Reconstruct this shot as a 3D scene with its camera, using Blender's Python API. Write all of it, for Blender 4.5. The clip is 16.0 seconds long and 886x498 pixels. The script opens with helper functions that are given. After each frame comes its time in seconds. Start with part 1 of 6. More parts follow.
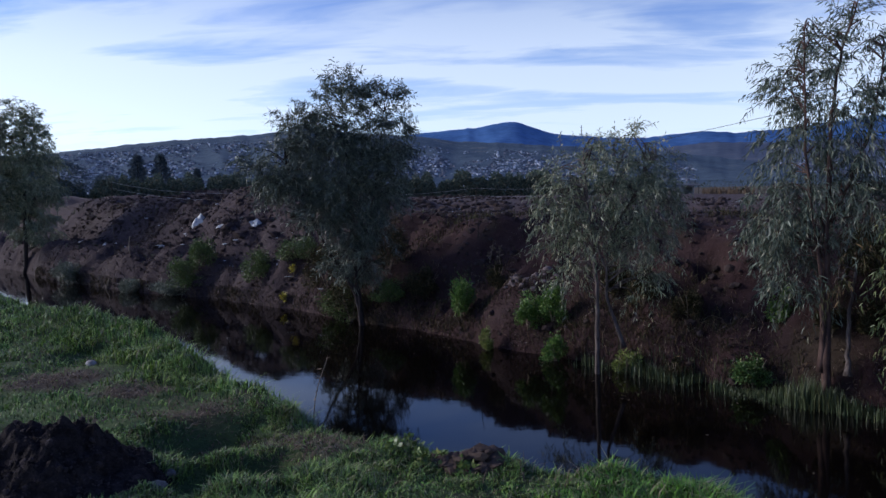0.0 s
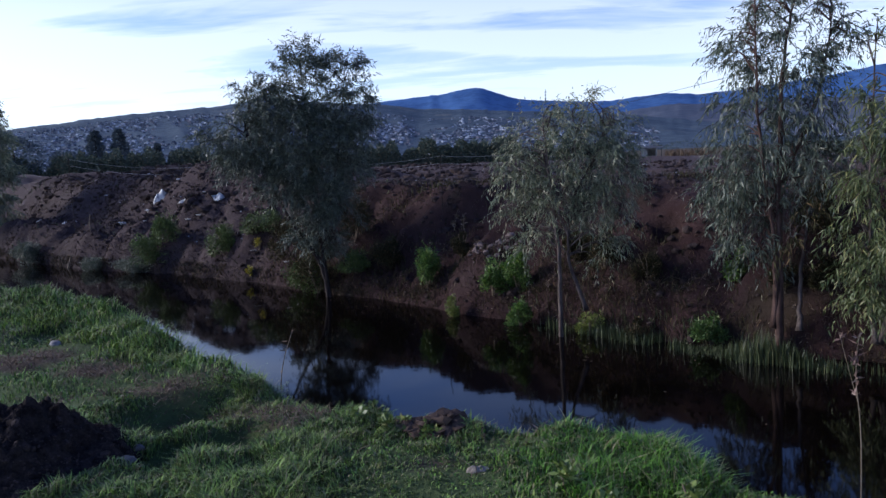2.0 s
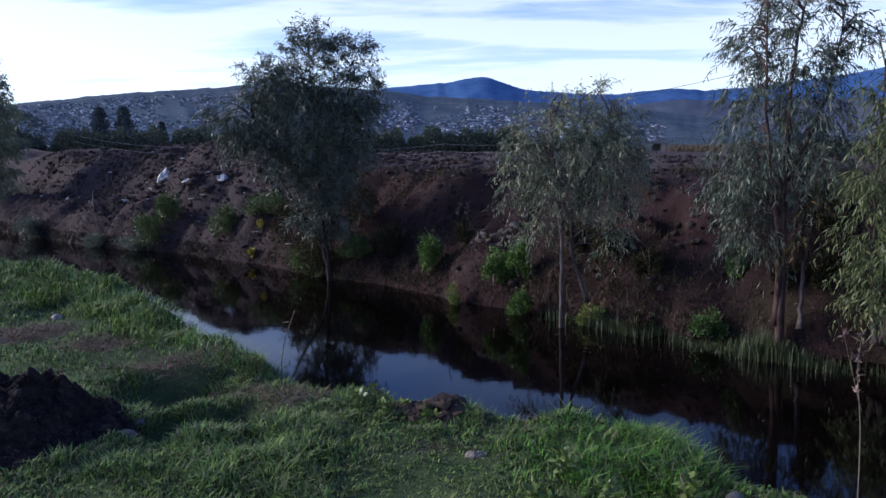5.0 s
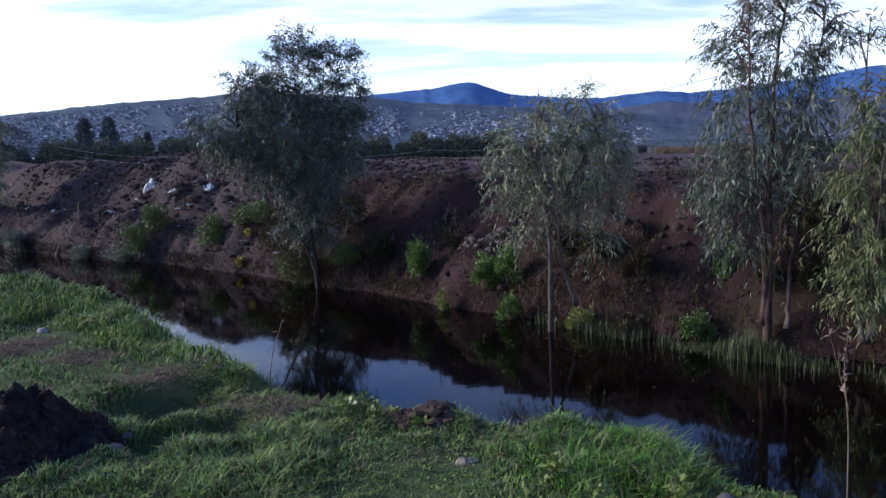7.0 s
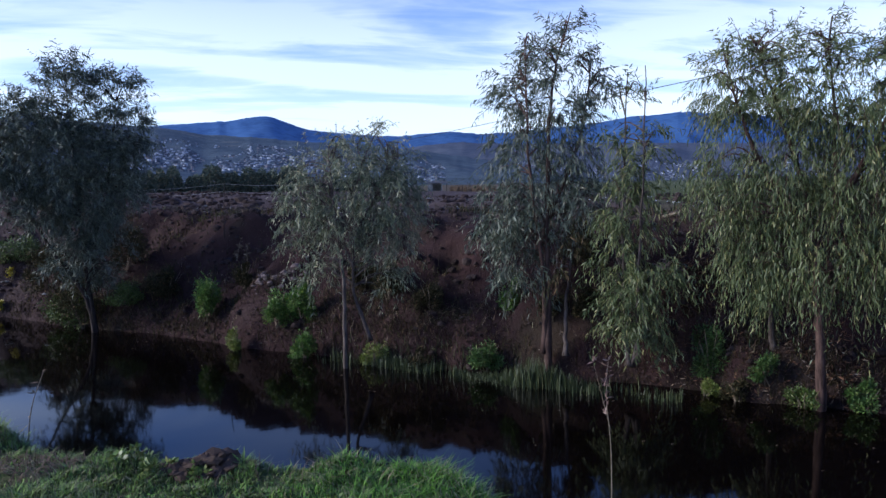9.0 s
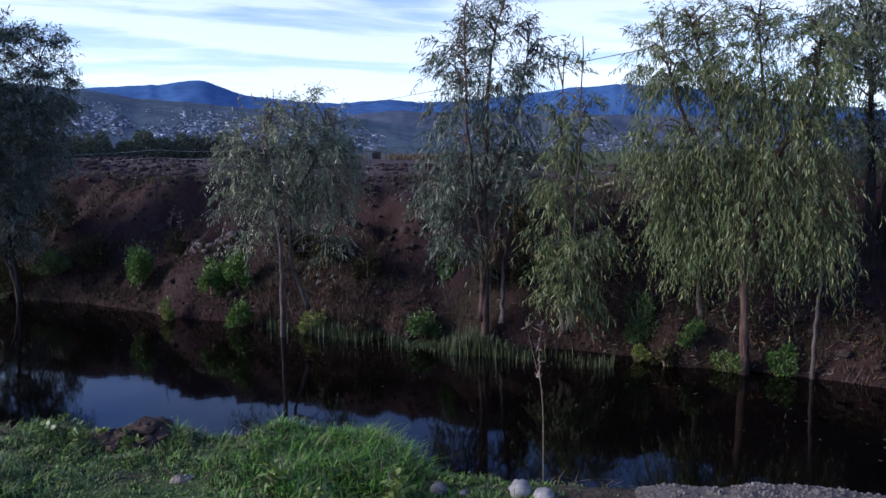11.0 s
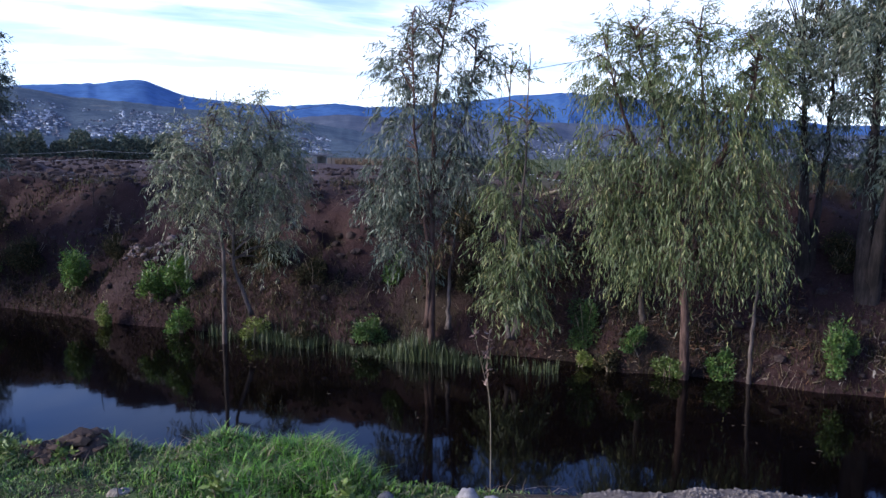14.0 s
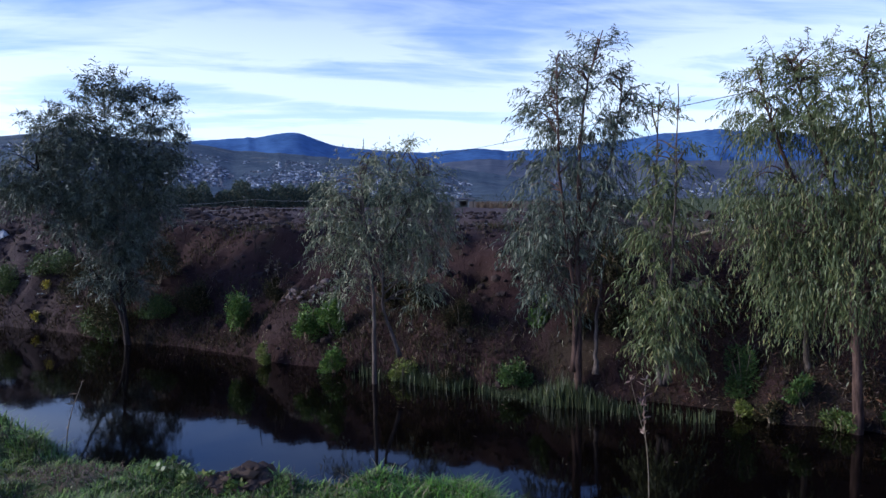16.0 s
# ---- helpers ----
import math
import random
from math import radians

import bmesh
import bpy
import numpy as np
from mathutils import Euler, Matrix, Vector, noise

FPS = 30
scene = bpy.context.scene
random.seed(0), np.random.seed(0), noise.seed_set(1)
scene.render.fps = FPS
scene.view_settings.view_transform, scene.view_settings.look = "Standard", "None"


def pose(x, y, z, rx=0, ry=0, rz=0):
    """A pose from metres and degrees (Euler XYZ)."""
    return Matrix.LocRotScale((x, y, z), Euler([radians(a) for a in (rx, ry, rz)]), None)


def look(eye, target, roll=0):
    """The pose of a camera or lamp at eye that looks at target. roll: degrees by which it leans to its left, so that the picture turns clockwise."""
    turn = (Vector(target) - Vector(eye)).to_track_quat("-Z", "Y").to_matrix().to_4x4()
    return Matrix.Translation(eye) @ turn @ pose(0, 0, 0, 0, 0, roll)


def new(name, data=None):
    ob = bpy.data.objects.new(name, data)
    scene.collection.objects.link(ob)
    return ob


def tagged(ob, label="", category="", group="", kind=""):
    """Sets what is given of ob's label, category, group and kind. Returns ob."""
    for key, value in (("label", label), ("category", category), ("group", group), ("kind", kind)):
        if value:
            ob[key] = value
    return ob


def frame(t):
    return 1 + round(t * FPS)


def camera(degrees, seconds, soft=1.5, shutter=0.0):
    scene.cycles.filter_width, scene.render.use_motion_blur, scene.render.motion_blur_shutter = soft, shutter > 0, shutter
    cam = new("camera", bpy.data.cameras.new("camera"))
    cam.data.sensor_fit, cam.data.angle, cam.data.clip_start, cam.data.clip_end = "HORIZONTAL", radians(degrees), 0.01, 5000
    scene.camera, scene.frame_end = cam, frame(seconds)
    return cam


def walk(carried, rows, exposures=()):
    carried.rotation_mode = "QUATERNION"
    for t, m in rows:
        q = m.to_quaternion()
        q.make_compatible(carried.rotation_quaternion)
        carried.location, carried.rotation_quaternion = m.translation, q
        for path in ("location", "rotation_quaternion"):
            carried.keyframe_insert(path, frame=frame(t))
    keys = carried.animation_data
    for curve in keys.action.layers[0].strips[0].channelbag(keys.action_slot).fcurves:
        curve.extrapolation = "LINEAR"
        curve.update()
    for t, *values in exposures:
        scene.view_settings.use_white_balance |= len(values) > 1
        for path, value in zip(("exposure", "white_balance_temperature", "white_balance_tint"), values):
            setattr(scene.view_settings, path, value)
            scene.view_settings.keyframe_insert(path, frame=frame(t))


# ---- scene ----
cam = camera(59.8, 16.0, soft=1.5)
ROWS = [
    (0.0, -0.038, 0.091, 2.606, 4.23, -4.25, 1.55),
    (0.5, -0.067, 0.132, 2.620, 5.77, -6.50, -0.50),
    (1.0, -0.073, 0.119, 2.605, 4.89, -6.80, 0.95),
    (1.5, 0.040, -0.115, 2.653, 3.62, -7.48, 1.26),
    (2.0, 0.027, 0.003, 2.625, 1.93, -6.71, 2.98),
    (2.5, -0.002, 0.010, 2.619, 1.50, -5.74, 2.16),
    (3.0, 0.009, 0.008, 2.613, 1.62, -6.86, 2.33),
    (5.5, -0.000, -0.000, 2.600, 1.97, -8.01, 0.87),
    (6.0, -0.002, 0.002, 2.589, 1.82, -9.02, 0.81),
    (6.5, 0.001, 0.003, 2.595, 2.06, -9.05, 1.39),
    (7.0, 0.014, 0.007, 2.610, 1.21, -7.17, 2.03),
    (7.5, 0.073, 0.034, 2.597, -7.58, -7.05, 3.35),
    (8.0, 0.106, 0.034, 2.611, -12.30, -4.70, 2.44),
    (10.5, 0.080, 0.018, 2.606, -14.85, -6.55, -0.04),
    (11.0, 0.109, 0.013, 2.600, -18.25, -7.26, 0.36),
    (11.5, 0.152, 0.009, 2.615, -23.03, -6.62, 0.23),
    (12.0, 0.167, -0.026, 2.627, -27.60, -6.64, 0.03),
    (12.5, 0.203, 0.030, 2.611, -30.78, -6.78, 0.02),
    (13.0, 0.149, 0.033, 2.606, -27.26, -7.82, -0.50),
    (13.5, 0.124, 0.045, 2.602, -25.27, -8.29, -0.99),
    (14.0, 0.100, 0.038, 2.608, -22.35, -6.86, -0.54),
    (14.5, 0.092, 0.021, 2.609, -20.65, -6.28, 0.14),
    (15.0, 0.090, 0.020, 2.610, -20.00, -5.97, 0.62),
    (15.5, 0.073, 0.024, 2.604, -16.94, -5.72, 0.94),
    (16.0, 0.037, 0.022, 2.617, -11.86, -3.68, 0.72),
]


def eye_pose(x, y, z, yaw, pitch, roll):
    return pose(x, y, z, 0, 0, yaw) @ pose(0, 0, 0, pitch) @ pose(0, 0, 0, 0, roll) @ pose(0, 0, 0, 90)


# seconds, stops, white balance, tint
EXPOSURES = [(0.0, 0.36, 5950, 12), (1.5, 0.60, 6000, 13), (3.0, 0.64, 5950, 12), (5.5, 0.70, 6000, 13), (6.5, 0.95, 6150, 14), (7.0, 0.97, 6150, 14), (8.0, 0.78, 5850, 11),
             (10.5, 0.74, 5800, 11), (11.5, 0.86, 6000, 14), (12.5, 1.03, 6000, 13), (13.5, 1.28, 6050, 13), (14.5, 1.11, 6050, 13), (15.5, 0.92, 5850, 11), (16.0, 0.71, 5800, 11)]
walk(cam, [(r[0], eye_pose(*r[1:])) for r in ROWS], EXPOSURES)

# ---- sky and light: early morning, thin high cloud, the sun low behind the hills to the left ----
SUN_AZ, SUN_EL = -82.0, 20.0
world = bpy.data.worlds.new("world")
scene.world = world
world.use_nodes = True


class Nodes:
    """Short hand for node trees."""

    def __init__(self, tree):
        self.tree = tree
        tree.nodes.clear()

    def add(self, kind, props=None, **inputs):
        n = self.tree.nodes.new(kind)
        props = props or {}
        if "operation" in props:
            n.operation = props["operation"]
        if "data_type" in props:
            n.data_type = props["data_type"]
        if "interpolation_type" in props:
            n.interpolation_type = props["interpolation_type"]
        for k, val in inputs.items():
            key = int(k[1:]) if k[0] == "i" and k[1:].isdigit() else k.replace("_", " ")
            if isinstance(val, bpy.types.NodeSocket):
                self.tree.links.new(val, n.inputs[key])
            else:
                n.inputs[key].default_value = val
        return n

    def math(self, op, a, b=0.0, c=0.0):
        return self.add("ShaderNodeMath", {"operation": op}, i0=a, i1=b, i2=c).outputs[0]

    def noise(self, vec, scale, detail=4.0, rough=0.55, distort=0.0):
        return self.add("ShaderNodeTexNoise", None, Vector=vec, Scale=scale, Detail=detail, Roughness=rough, Distortion=distort).outputs["Fac"]

    def mix(self, fac, a, b):
        n = self.add("ShaderNodeMix", {"data_type": "RGBA"})
        for key, val in ((0, fac), (6, a), (7, b)):
            if isinstance(val, bpy.types.NodeSocket):
                self.tree.links.new(val, n.inputs[key])
            else:
                n.inputs[key].default_value = val if key == 0 else (*val, 1.0)
        return n.outputs[2]

    def band(self, x, a, b):
        return self.add("ShaderNodeMapRange", {"interpolation_type": "SMOOTHSTEP"}, i0=x, i1=a, i2=b, i3=0.0, i4=1.0).outputs[0]


def build_sky():
    k = Nodes(world.node_tree)
    air = k.add("ShaderNodeTexSky")
    air.sky_type, air.sun_disc, air.sun_elevation, air.sun_rotation = "NISHITA", False, radians(SUN_EL), radians(SUN_AZ)
    air.altitude, air.air_density, air.dust_density, air.ozone_density = 2200.0, 1.0, 0.9, 2.5
    sky = k.add("ShaderNodeHueSaturation", None, Hue=0.519, Saturation=1.15, Value=1.0, Color=air.outputs[0]).outputs[0]
    way = k.add("ShaderNodeTexCoord").outputs["Generated"]
    xyz = k.add("ShaderNodeSeparateXYZ", None, Vector=way)
    up = k.math("MAXIMUM", xyz.outputs[2], 0.0)
    flat = k.math("ADD", up, 0.09)
    cloud_at = k.add("ShaderNodeCombineXYZ", None, X=k.math("DIVIDE", xyz.outputs[0], flat), Y=k.math("DIVIDE", xyz.outputs[1], flat), Z=0.0).outputs[0]
    turned = k.add("ShaderNodeMapping", None, Vector=cloud_at, Rotation=(0, 0, radians(14)), Scale=(0.55, 1.25, 1.0)).outputs[0]
    big = k.noise(turned, 0.75, 5.0, 0.52, 0.6)
    wisps = k.noise(turned, 2.6, 6.0, 0.6, 0.8)
    cover = k.band(k.math("ADD", k.math("MULTIPLY", big, 0.75), k.math("MULTIPLY", wisps, 0.25)), 0.40, 0.60)
    low = k.band(up, 0.30, 0.02)
    cover = k.math("MINIMUM", k.math("ADD", cover, k.math("MULTIPLY", low, 0.62)), 1.0)
    cover = k.math("MULTIPLY", cover, k.math("ADD", k.math("MULTIPLY", k.band(up, 0.38, 0.15), 0.95), 0.05))
    # cloud takes its brightness from the sky around it, whitened
    grey = k.add("ShaderNodeHueSaturation", None, Saturation=0.28, Value=1.5, Color=sky).outputs[0]
    lit = k.mix(0.55, (1, 1, 1), (3.05, 3.8, 4.65))
    k.tree.links.new(grey, lit.node.inputs[6])
    grey = lit
    colour = k.mix(k.math("MULTIPLY", cover, 0.9), (1, 1, 1), (1, 1, 1))
    k.tree.links.new(sky, colour.node.inputs[6])
    k.tree.links.new(grey, colour.node.inputs[7])
    back = k.add("ShaderNodeBackground", None, Color=colour, Strength=0.13)
    k.add("ShaderNodeOutputWorld", None, Surface=back.outputs[0])


build_sky()
sun = new("sun", bpy.data.lights.new("sun", "SUN"))
sun.data.energy, sun.data.angle, sun.data.color = 2.5, radians(24), (1.0, 0.93, 0.84)
sun.matrix_world = look((0, 0, 60), (-60 * math.sin(radians(SUN_AZ)), -60 * math.cos(radians(SUN_AZ)), 60 - 60 * math.tan(radians(SUN_EL + 4))))


# ---- the lie of the land: u runs along the canal, v across it ----
DU, DV = (0.735, -0.678), (0.678, 0.735)


def uv(x, y):
    return DU[0] * x + DU[1] * y, DV[0] * x + DV[1] * y


def xy(u, v):
    return DU[0] * u + DV[0] * v, DU[1] * u + DV[1] * v


def vnoise(x, y, seed=0):
    """Smooth value noise from -1 to 1."""
    x, y = np.asarray(x, float), np.asarray(y, float)
    i, j = np.floor(x).astype(np.int64), np.floor(y).astype(np.int64)
    a, b = x - i, y - j
    a, b = a * a * (3 - 2 * a), b * b * (3 - 2 * b)

    def h(p, q):
        n = (p * 374761393 + q * 668265263 + seed * 974634777) & 0x7FFFFFFF
        n = ((n ^ (n >> 13)) * 1274126177) & 0x7FFFFFFF
        n = ((n ^ (n >> 15)) * 668265263) & 0x7FFFFFFF
        return ((n ^ (n >> 16)) & 0xFFFF) / 32767.5 - 1
    return (h(i, j) * (1 - a) + h(i + 1, j) * a) * (1 - b) + (h(i, j + 1) * (1 - a) + h(i + 1, j + 1) * a) * b


def fbm(x, y, size, octaves=4, seed=0, gain=0.5):
    z, k, s = 0.0, 1.0, 1.0 / size
    for o in range(octaves):
        z = z + k * vnoise(x * s + 7.3 * o, y * s - 3.1 * o, seed + o)
        k, s = k * gain, s * 2.03
    return z


def ramp(x, a, b):
    k = np.clip((x - a) / (b - a), 0, 1)
    return k * k * (3 - 2 * k)


def mound(x, y, cx, cy, r, h):
    return h * np.clip(1 - ((x - cx) ** 2 + (y - cy) ** 2) / (r * r), 0, 1) ** 1.5


# the edge of the near bank, as v at each u
LIP = ([-30, -12.2, -10.7, -9.5, -8.2, -7.3, -5.95, -4.7, -4.27, -3.8, -3.4, -2.9, -2.55, -2.2, -1.8, -1.42, -1.0, -0.6, 0.2, 3.0],
       [3.3, 3.3, 3.5, 3.64, 3.46, 3.32, 3.19, 2.93, 2.89, 3.10, 3.28, 3.38, 3.54, 3.64, 3.46, 3.30, 3.40, 3.50, 3.7, 3.8])


def bank_foot(u):
    """How far the foot of the far bank stands back, along the canal."""
    return 0.40 * ramp(u, -3.8, -2.4) - 0.33 * ramp(u, -2.0, -0.9)


def ground_z(x, y):
    x, y = np.asarray(x, float), np.asarray(y, float)
    u, v = uv(x, y)
    vs = v + 1.2 * ramp(-u, 15, 26)
    w = vs + 0.10 * vnoise(u * 0.45, u * 0.11, 3) + 0.09 * vnoise(u * 1.7, 0.5, 4)
    near = 1.03 + 0.05 * fbm(x, y, 1.6, 3, 11) + 0.03 * vnoise(x * 4, y * 4, 12)
    near = near - 0.26 * mound(x, y, -2.05, 4.98, 0.42, 1.0) - 0.14 * mound(x, y, -1.75, 5.25, 0.4, 1.0) - 0.12 * mound(x, y, -2.6, 6.6, 0.6, 1.0) - 0.16 * mound(x, y, -4.3, 7.9, 0.7, 1.0) + 0.12 * mound(x, y, -3.9, 8.9, 1.0, 1.0) + 0.08 * mound(x, y, -5.4, 9.6, 1.3, 1.0)
    near = near - 0.22 * mound(x, y, -1.75, 4.3, 0.30, 1.0) - 0.16 * mound(x, y, -1.45, 4.5, 0.28, 1.0)
    near = near + 0.04 * mound(x, y, 0.75, 3.6, 0.9, 1.0)
    bed = -0.75
    lip = np.interp(u, LIP[0], LIP[1])
    z = near + (bed - near) * ramp(vs - lip + 0.05 * vnoise(u * 2.6, 0.5, 6), -0.10, 1.25)
    # the far bank: steep and broken, set back where the tall pair of trees stands
    back = 1.1 * ramp(u, -2.6, 0.6)
    lumps = 0.24 * fbm(x, y, 1.1, 5, 21, 0.58) - 0.10 * np.abs(fbm(x, y, 0.5, 3, 26))
    foot = bank_foot(u)
    lumps = lumps + ramp(-u, 11, 15) * (0.10 * fbm(x, y, 0.55, 3, 28) - 0.10 * np.abs(fbm(x, y, 1.3, 2, 29)))
    toe = ramp(w, 9.04 + foot, 9.6 + foot) * (0.25 - bed) + bed
    rise = (1.57 + 0.36 * ramp(u, -2.6, 0.6)) * ramp(w, 9.2, 11.5 + back) + 0.25 * ramp(w, 9.35 + foot, 9.95 + foot)
    # up the canal the bank stands back in a bench, with dumped soil behind it
    bench = ramp(-u, 16, 28)
    rise = rise * (1 - bench) + bench * (0.95 * ramp(w, 9.2, 10.1) + 1.15 * ramp(w, 11.0, 13.2))
    gully = 0.22 * np.abs(fbm(u, v, 1.7, 3, 31)) * ramp(w, 9.4, 10.4) * (1 - ramp(w, 11.3 + back, 12.6 + back))
    heaps = ramp(-u, 15.5, 19) * ramp(w, 10.2, 12.4) * (1 - ramp(w, 16, 22)) * (0.16 + 0.28 * fbm(x, y, 3.2, 3, 41))
    heaps = heaps + mound(x, y, -17.9, 33.6, 2.6, 0.28) + mound(x, y, -7.4, 23.2, 2.2, 0.40) + mound(x, y, -4.6, 19.4, 1.5, 0.2)
    far = toe + rise + lumps * ramp(w, 8.8, 9.7) * (1 - 0.8 * ramp(w, 10.7 + back, 12.4 + back)) - gully + heaps
    far = far + 0.05 * np.sin(w * 5.2 + 0.6 * vnoise(u * .3, v * .3, 5)) * ramp(w, 13.5 + back, 16 + back) * (1 - ramp(w, 45, 70))
    far = far - 0.95 * ramp(v, 14, 95)
    z = np.where(w > 7.0, far, z)
    # burrows under the edge of the field
    z = z - mound(x, y, 3.12, 11.72, 0.30, 0.42) - mound(x, y, 0.62, 13.5, 0.22, 0.2)
    return z

# ---- materials ----
def material(name, build, **props):
    m = bpy.data.materials.new(name)
    m.use_nodes = True
    k = Nodes(m.node_tree)
    colour, rough, bump, extra = build(k)
    inputs = {"Base_Color": colour if isinstance(colour, bpy.types.NodeSocket) else (*colour, 1), "Roughness": rough, **extra}
    if bump is not None:
        inputs["Normal"] = k.add("ShaderNodeBump", None, Strength=bump[1], Distance=bump[2], Height=bump[0]).outputs[0]
    thin = inputs.pop("thin", 0.0)
    out = k.add("ShaderNodeBsdfPrincipled", None, **inputs).outputs[0]
    if thin:
        # light that passes through a leaf
        through_leaf = k.add("ShaderNodeBsdfTranslucent", None, Color=inputs["Base_Color"]).outputs[0]
        out = k.add("ShaderNodeMixShader", None, i0=thin, i1=out, i2=through_leaf).outputs[0]
    k.add("ShaderNodeOutputMaterial", None, Surface=out)
    return m


def place(k):
    return k.add("ShaderNodeNewGeometry").outputs["Position"]


def island(k):
    return k.add("ShaderNodeNewGeometry").outputs["Random Per Island"]


def dot(k, vec, x, y):
    return k.add("ShaderNodeVectorMath", {"operation": "DOT_PRODUCT"}, i0=vec, i1=(x, y, 0)).outputs["Value"]


def ground_look(k):
    p = place(k)
    v, u = dot(k, p, *DV), dot(k, p, *DU)
    n1, n2, n3 = k.noise(p, 0.9, 5, 0.6), k.noise(p, 6.0, 6, 0.65), k.noise(p, 34.0, 4, 0.7)
    turf = k.mix(n2, (0.036, 0.058, 0.022), (0.100, 0.135, 0.050))
    bare = k.mix(n2, (0.040, 0.028, 0.022), (0.085, 0.062, 0.050))
    near = k.mix(k.band(n1, 0.57, 0.68), turf, bare)
    worn = 0.0
    for x, y, r in ((-4.0, 6.6, 0.55), (-1.75, 4.3, 0.16), (-2.02, 5.0, 0.30), (-2.25, 5.5, 0.28), (-3.1, 6.1, 0.32), (-1.48, 5.42, 0.12), (-1.2, 4.6, 0.22), (2.0, 2.9, 0.55)):
        off = k.add("ShaderNodeVectorMath", {"operation": "DISTANCE"}, i0=k.add("ShaderNodeVectorMath", {"operation": "MULTIPLY"}, i0=p, i1=(1, 1, 0)).outputs[0], i1=(x, y, 0)).outputs["Value"]
        worn = k.math("MAXIMUM", k.band(k.math("ADD", off, k.math("MULTIPLY", n2, 0.3)), r + 0.15, r - 0.1), worn)
    near = k.mix(worn, near, k.mix(n3, (0.030, 0.022, 0.017), (0.105, 0.080, 0.060)))
    soil = k.mix(n2, (0.0165, 0.0083, 0.0082), (0.060, 0.0325, 0.0318))
    soil = k.mix(k.math("MULTIPLY", k.band(n1, 0.55, 0.75), 0.5), soil, (0.083, 0.056, 0.053))
    soil = k.mix(k.math("MULTIPLY", k.band(k.noise(p, 2.3, 4, 0.6), 0.42, 0.62), 0.55), soil, k.mix(n3, (0.0215, 0.013, 0.0128), (0.066, 0.039, 0.0378)))
    pale = k.mix(n3, (0.060, 0.050, 0.047), (0.13, 0.108, 0.10))
    soil = k.mix(k.math("MULTIPLY", k.band(n3, 0.60, 0.72), 0.5), soil, pale)
    moss = k.mix(n2, (0.020, 0.026, 0.012), (0.045, 0.050, 0.022))
    soil = k.mix(k.math("MULTIPLY", k.band(k.noise(p, 0.55, 4, 0.6), 0.52, 0.66), 0.3), soil, moss)
    # the soil blends lighter and greyer up the canal
    soil = k.mix(k.math("MULTIPLY", k.band(u, -12.0, -18.0), 0.7), soil, k.mix(n2, (0.026, 0.0195, 0.0210), (0.098, 0.076, 0.080)))
    field = k.mix(n2, (0.045, 0.031, 0.030), (0.11, 0.080, 0.075))
    meadow = k.mix(k.noise(p, 0.12, 5, 0.6), (0.050, 0.070, 0.022), (0.10, 0.10, 0.040))
    straw = k.mix(k.noise(p, 0.2, 5, 0.6), (0.11, 0.075, 0.048), (0.065, 0.055, 0.036))
    # the plough land gives way to grass further along, and to straw-coloured plain far off
    field = k.mix(k.band(v, 55.0, 90.0), field, straw)
    across = k.math("ADD", k.math("ADD", u, k.math("MULTIPLY", v, 0.35)), k.math("MULTIPLY", k.noise(p, 0.3), 2.0))
    field = k.mix(k.band(across, 1.8, 4.2), field, meadow)
    field = k.mix(k.band(v, 300.0, 700.0), field, (0.045, 0.055, 0.045))
    far = k.mix(k.band(v, 11.6, 13.2), soil, field)
    colour = k.mix(k.band(v, 6.4, 7.0), near, far)
    height = k.math("ADD", k.math("MULTIPLY", n2, 0.6), k.math("MULTIPLY", n3, 0.4))
    return colour, 0.95, (height, 0.9, 0.06), {"Specular_IOR_Level": 0.15}


def plain(dark, light, scale=12.0, rough=0.8, bump=0.3, spec=0.3, depth=0.01):
    def build(k):
        p = k.add("ShaderNodeTexCoord").outputs["Object"]
        n, fine = k.noise(p, scale, 5, 0.6), k.noise(p, scale * 5, 4, 0.65)
        fac = k.math("ADD", k.math("MULTIPLY", n, 0.65), k.math("MULTIPLY", fine, 0.35))
        return k.mix(k.band(fac, 0.32, 0.68), dark, light), rough, (fac, bump, depth), {"Specular_IOR_Level": spec}
    return build


def leafy(dark, light, warm, rough=0.45, spec=0.4, thin=0.10):
    """Leaves: each island its own tone, a few turned yellow or grey."""
    def build(k):
        r = island(k)
        p = place(k)
        tone = k.math("ADD", k.math("MULTIPLY", r, 0.6), k.math("MULTIPLY", k.noise(p, 2.2, 3, 0.5), 0.4))
        colour = k.mix(k.band(tone, 0.15, 0.8), dark, light)
        patch = k.noise(p, 0.9, 4, 0.6)
        colour = k.mix(k.math("MULTIPLY", k.band(patch, 0.35, 0.65), 0.35), colour, dark)
        odd = k.band(k.math("FRACT", k.math("MULTIPLY", r, 37.7)), 0.86, 0.92)
        return k.mix(odd, colour, warm), rough, None, {"Specular_IOR_Level": spec, "thin": thin}
    return build


def bark_look(dark, light):
    def build(k):
        p = k.add("ShaderNodeTexCoord").outputs["Object"]
        s = k.add("ShaderNodeMapping", None, Vector=p, Scale=(14.0, 14.0, 2.2)).outputs[0]
        n, patch = k.noise(s, 2.0, 6, 0.65), k.noise(p, 3.5, 3, 0.5)
        return k.mix(k.band(k.math("ADD", k.math("MULTIPLY", n, 0.6), k.math("MULTIPLY", patch, 0.4)), 0.38, 0.62), dark, light), 0.85, (n, 0.6, 0.012), {"Specular_IOR_Level": 0.2}
    return build


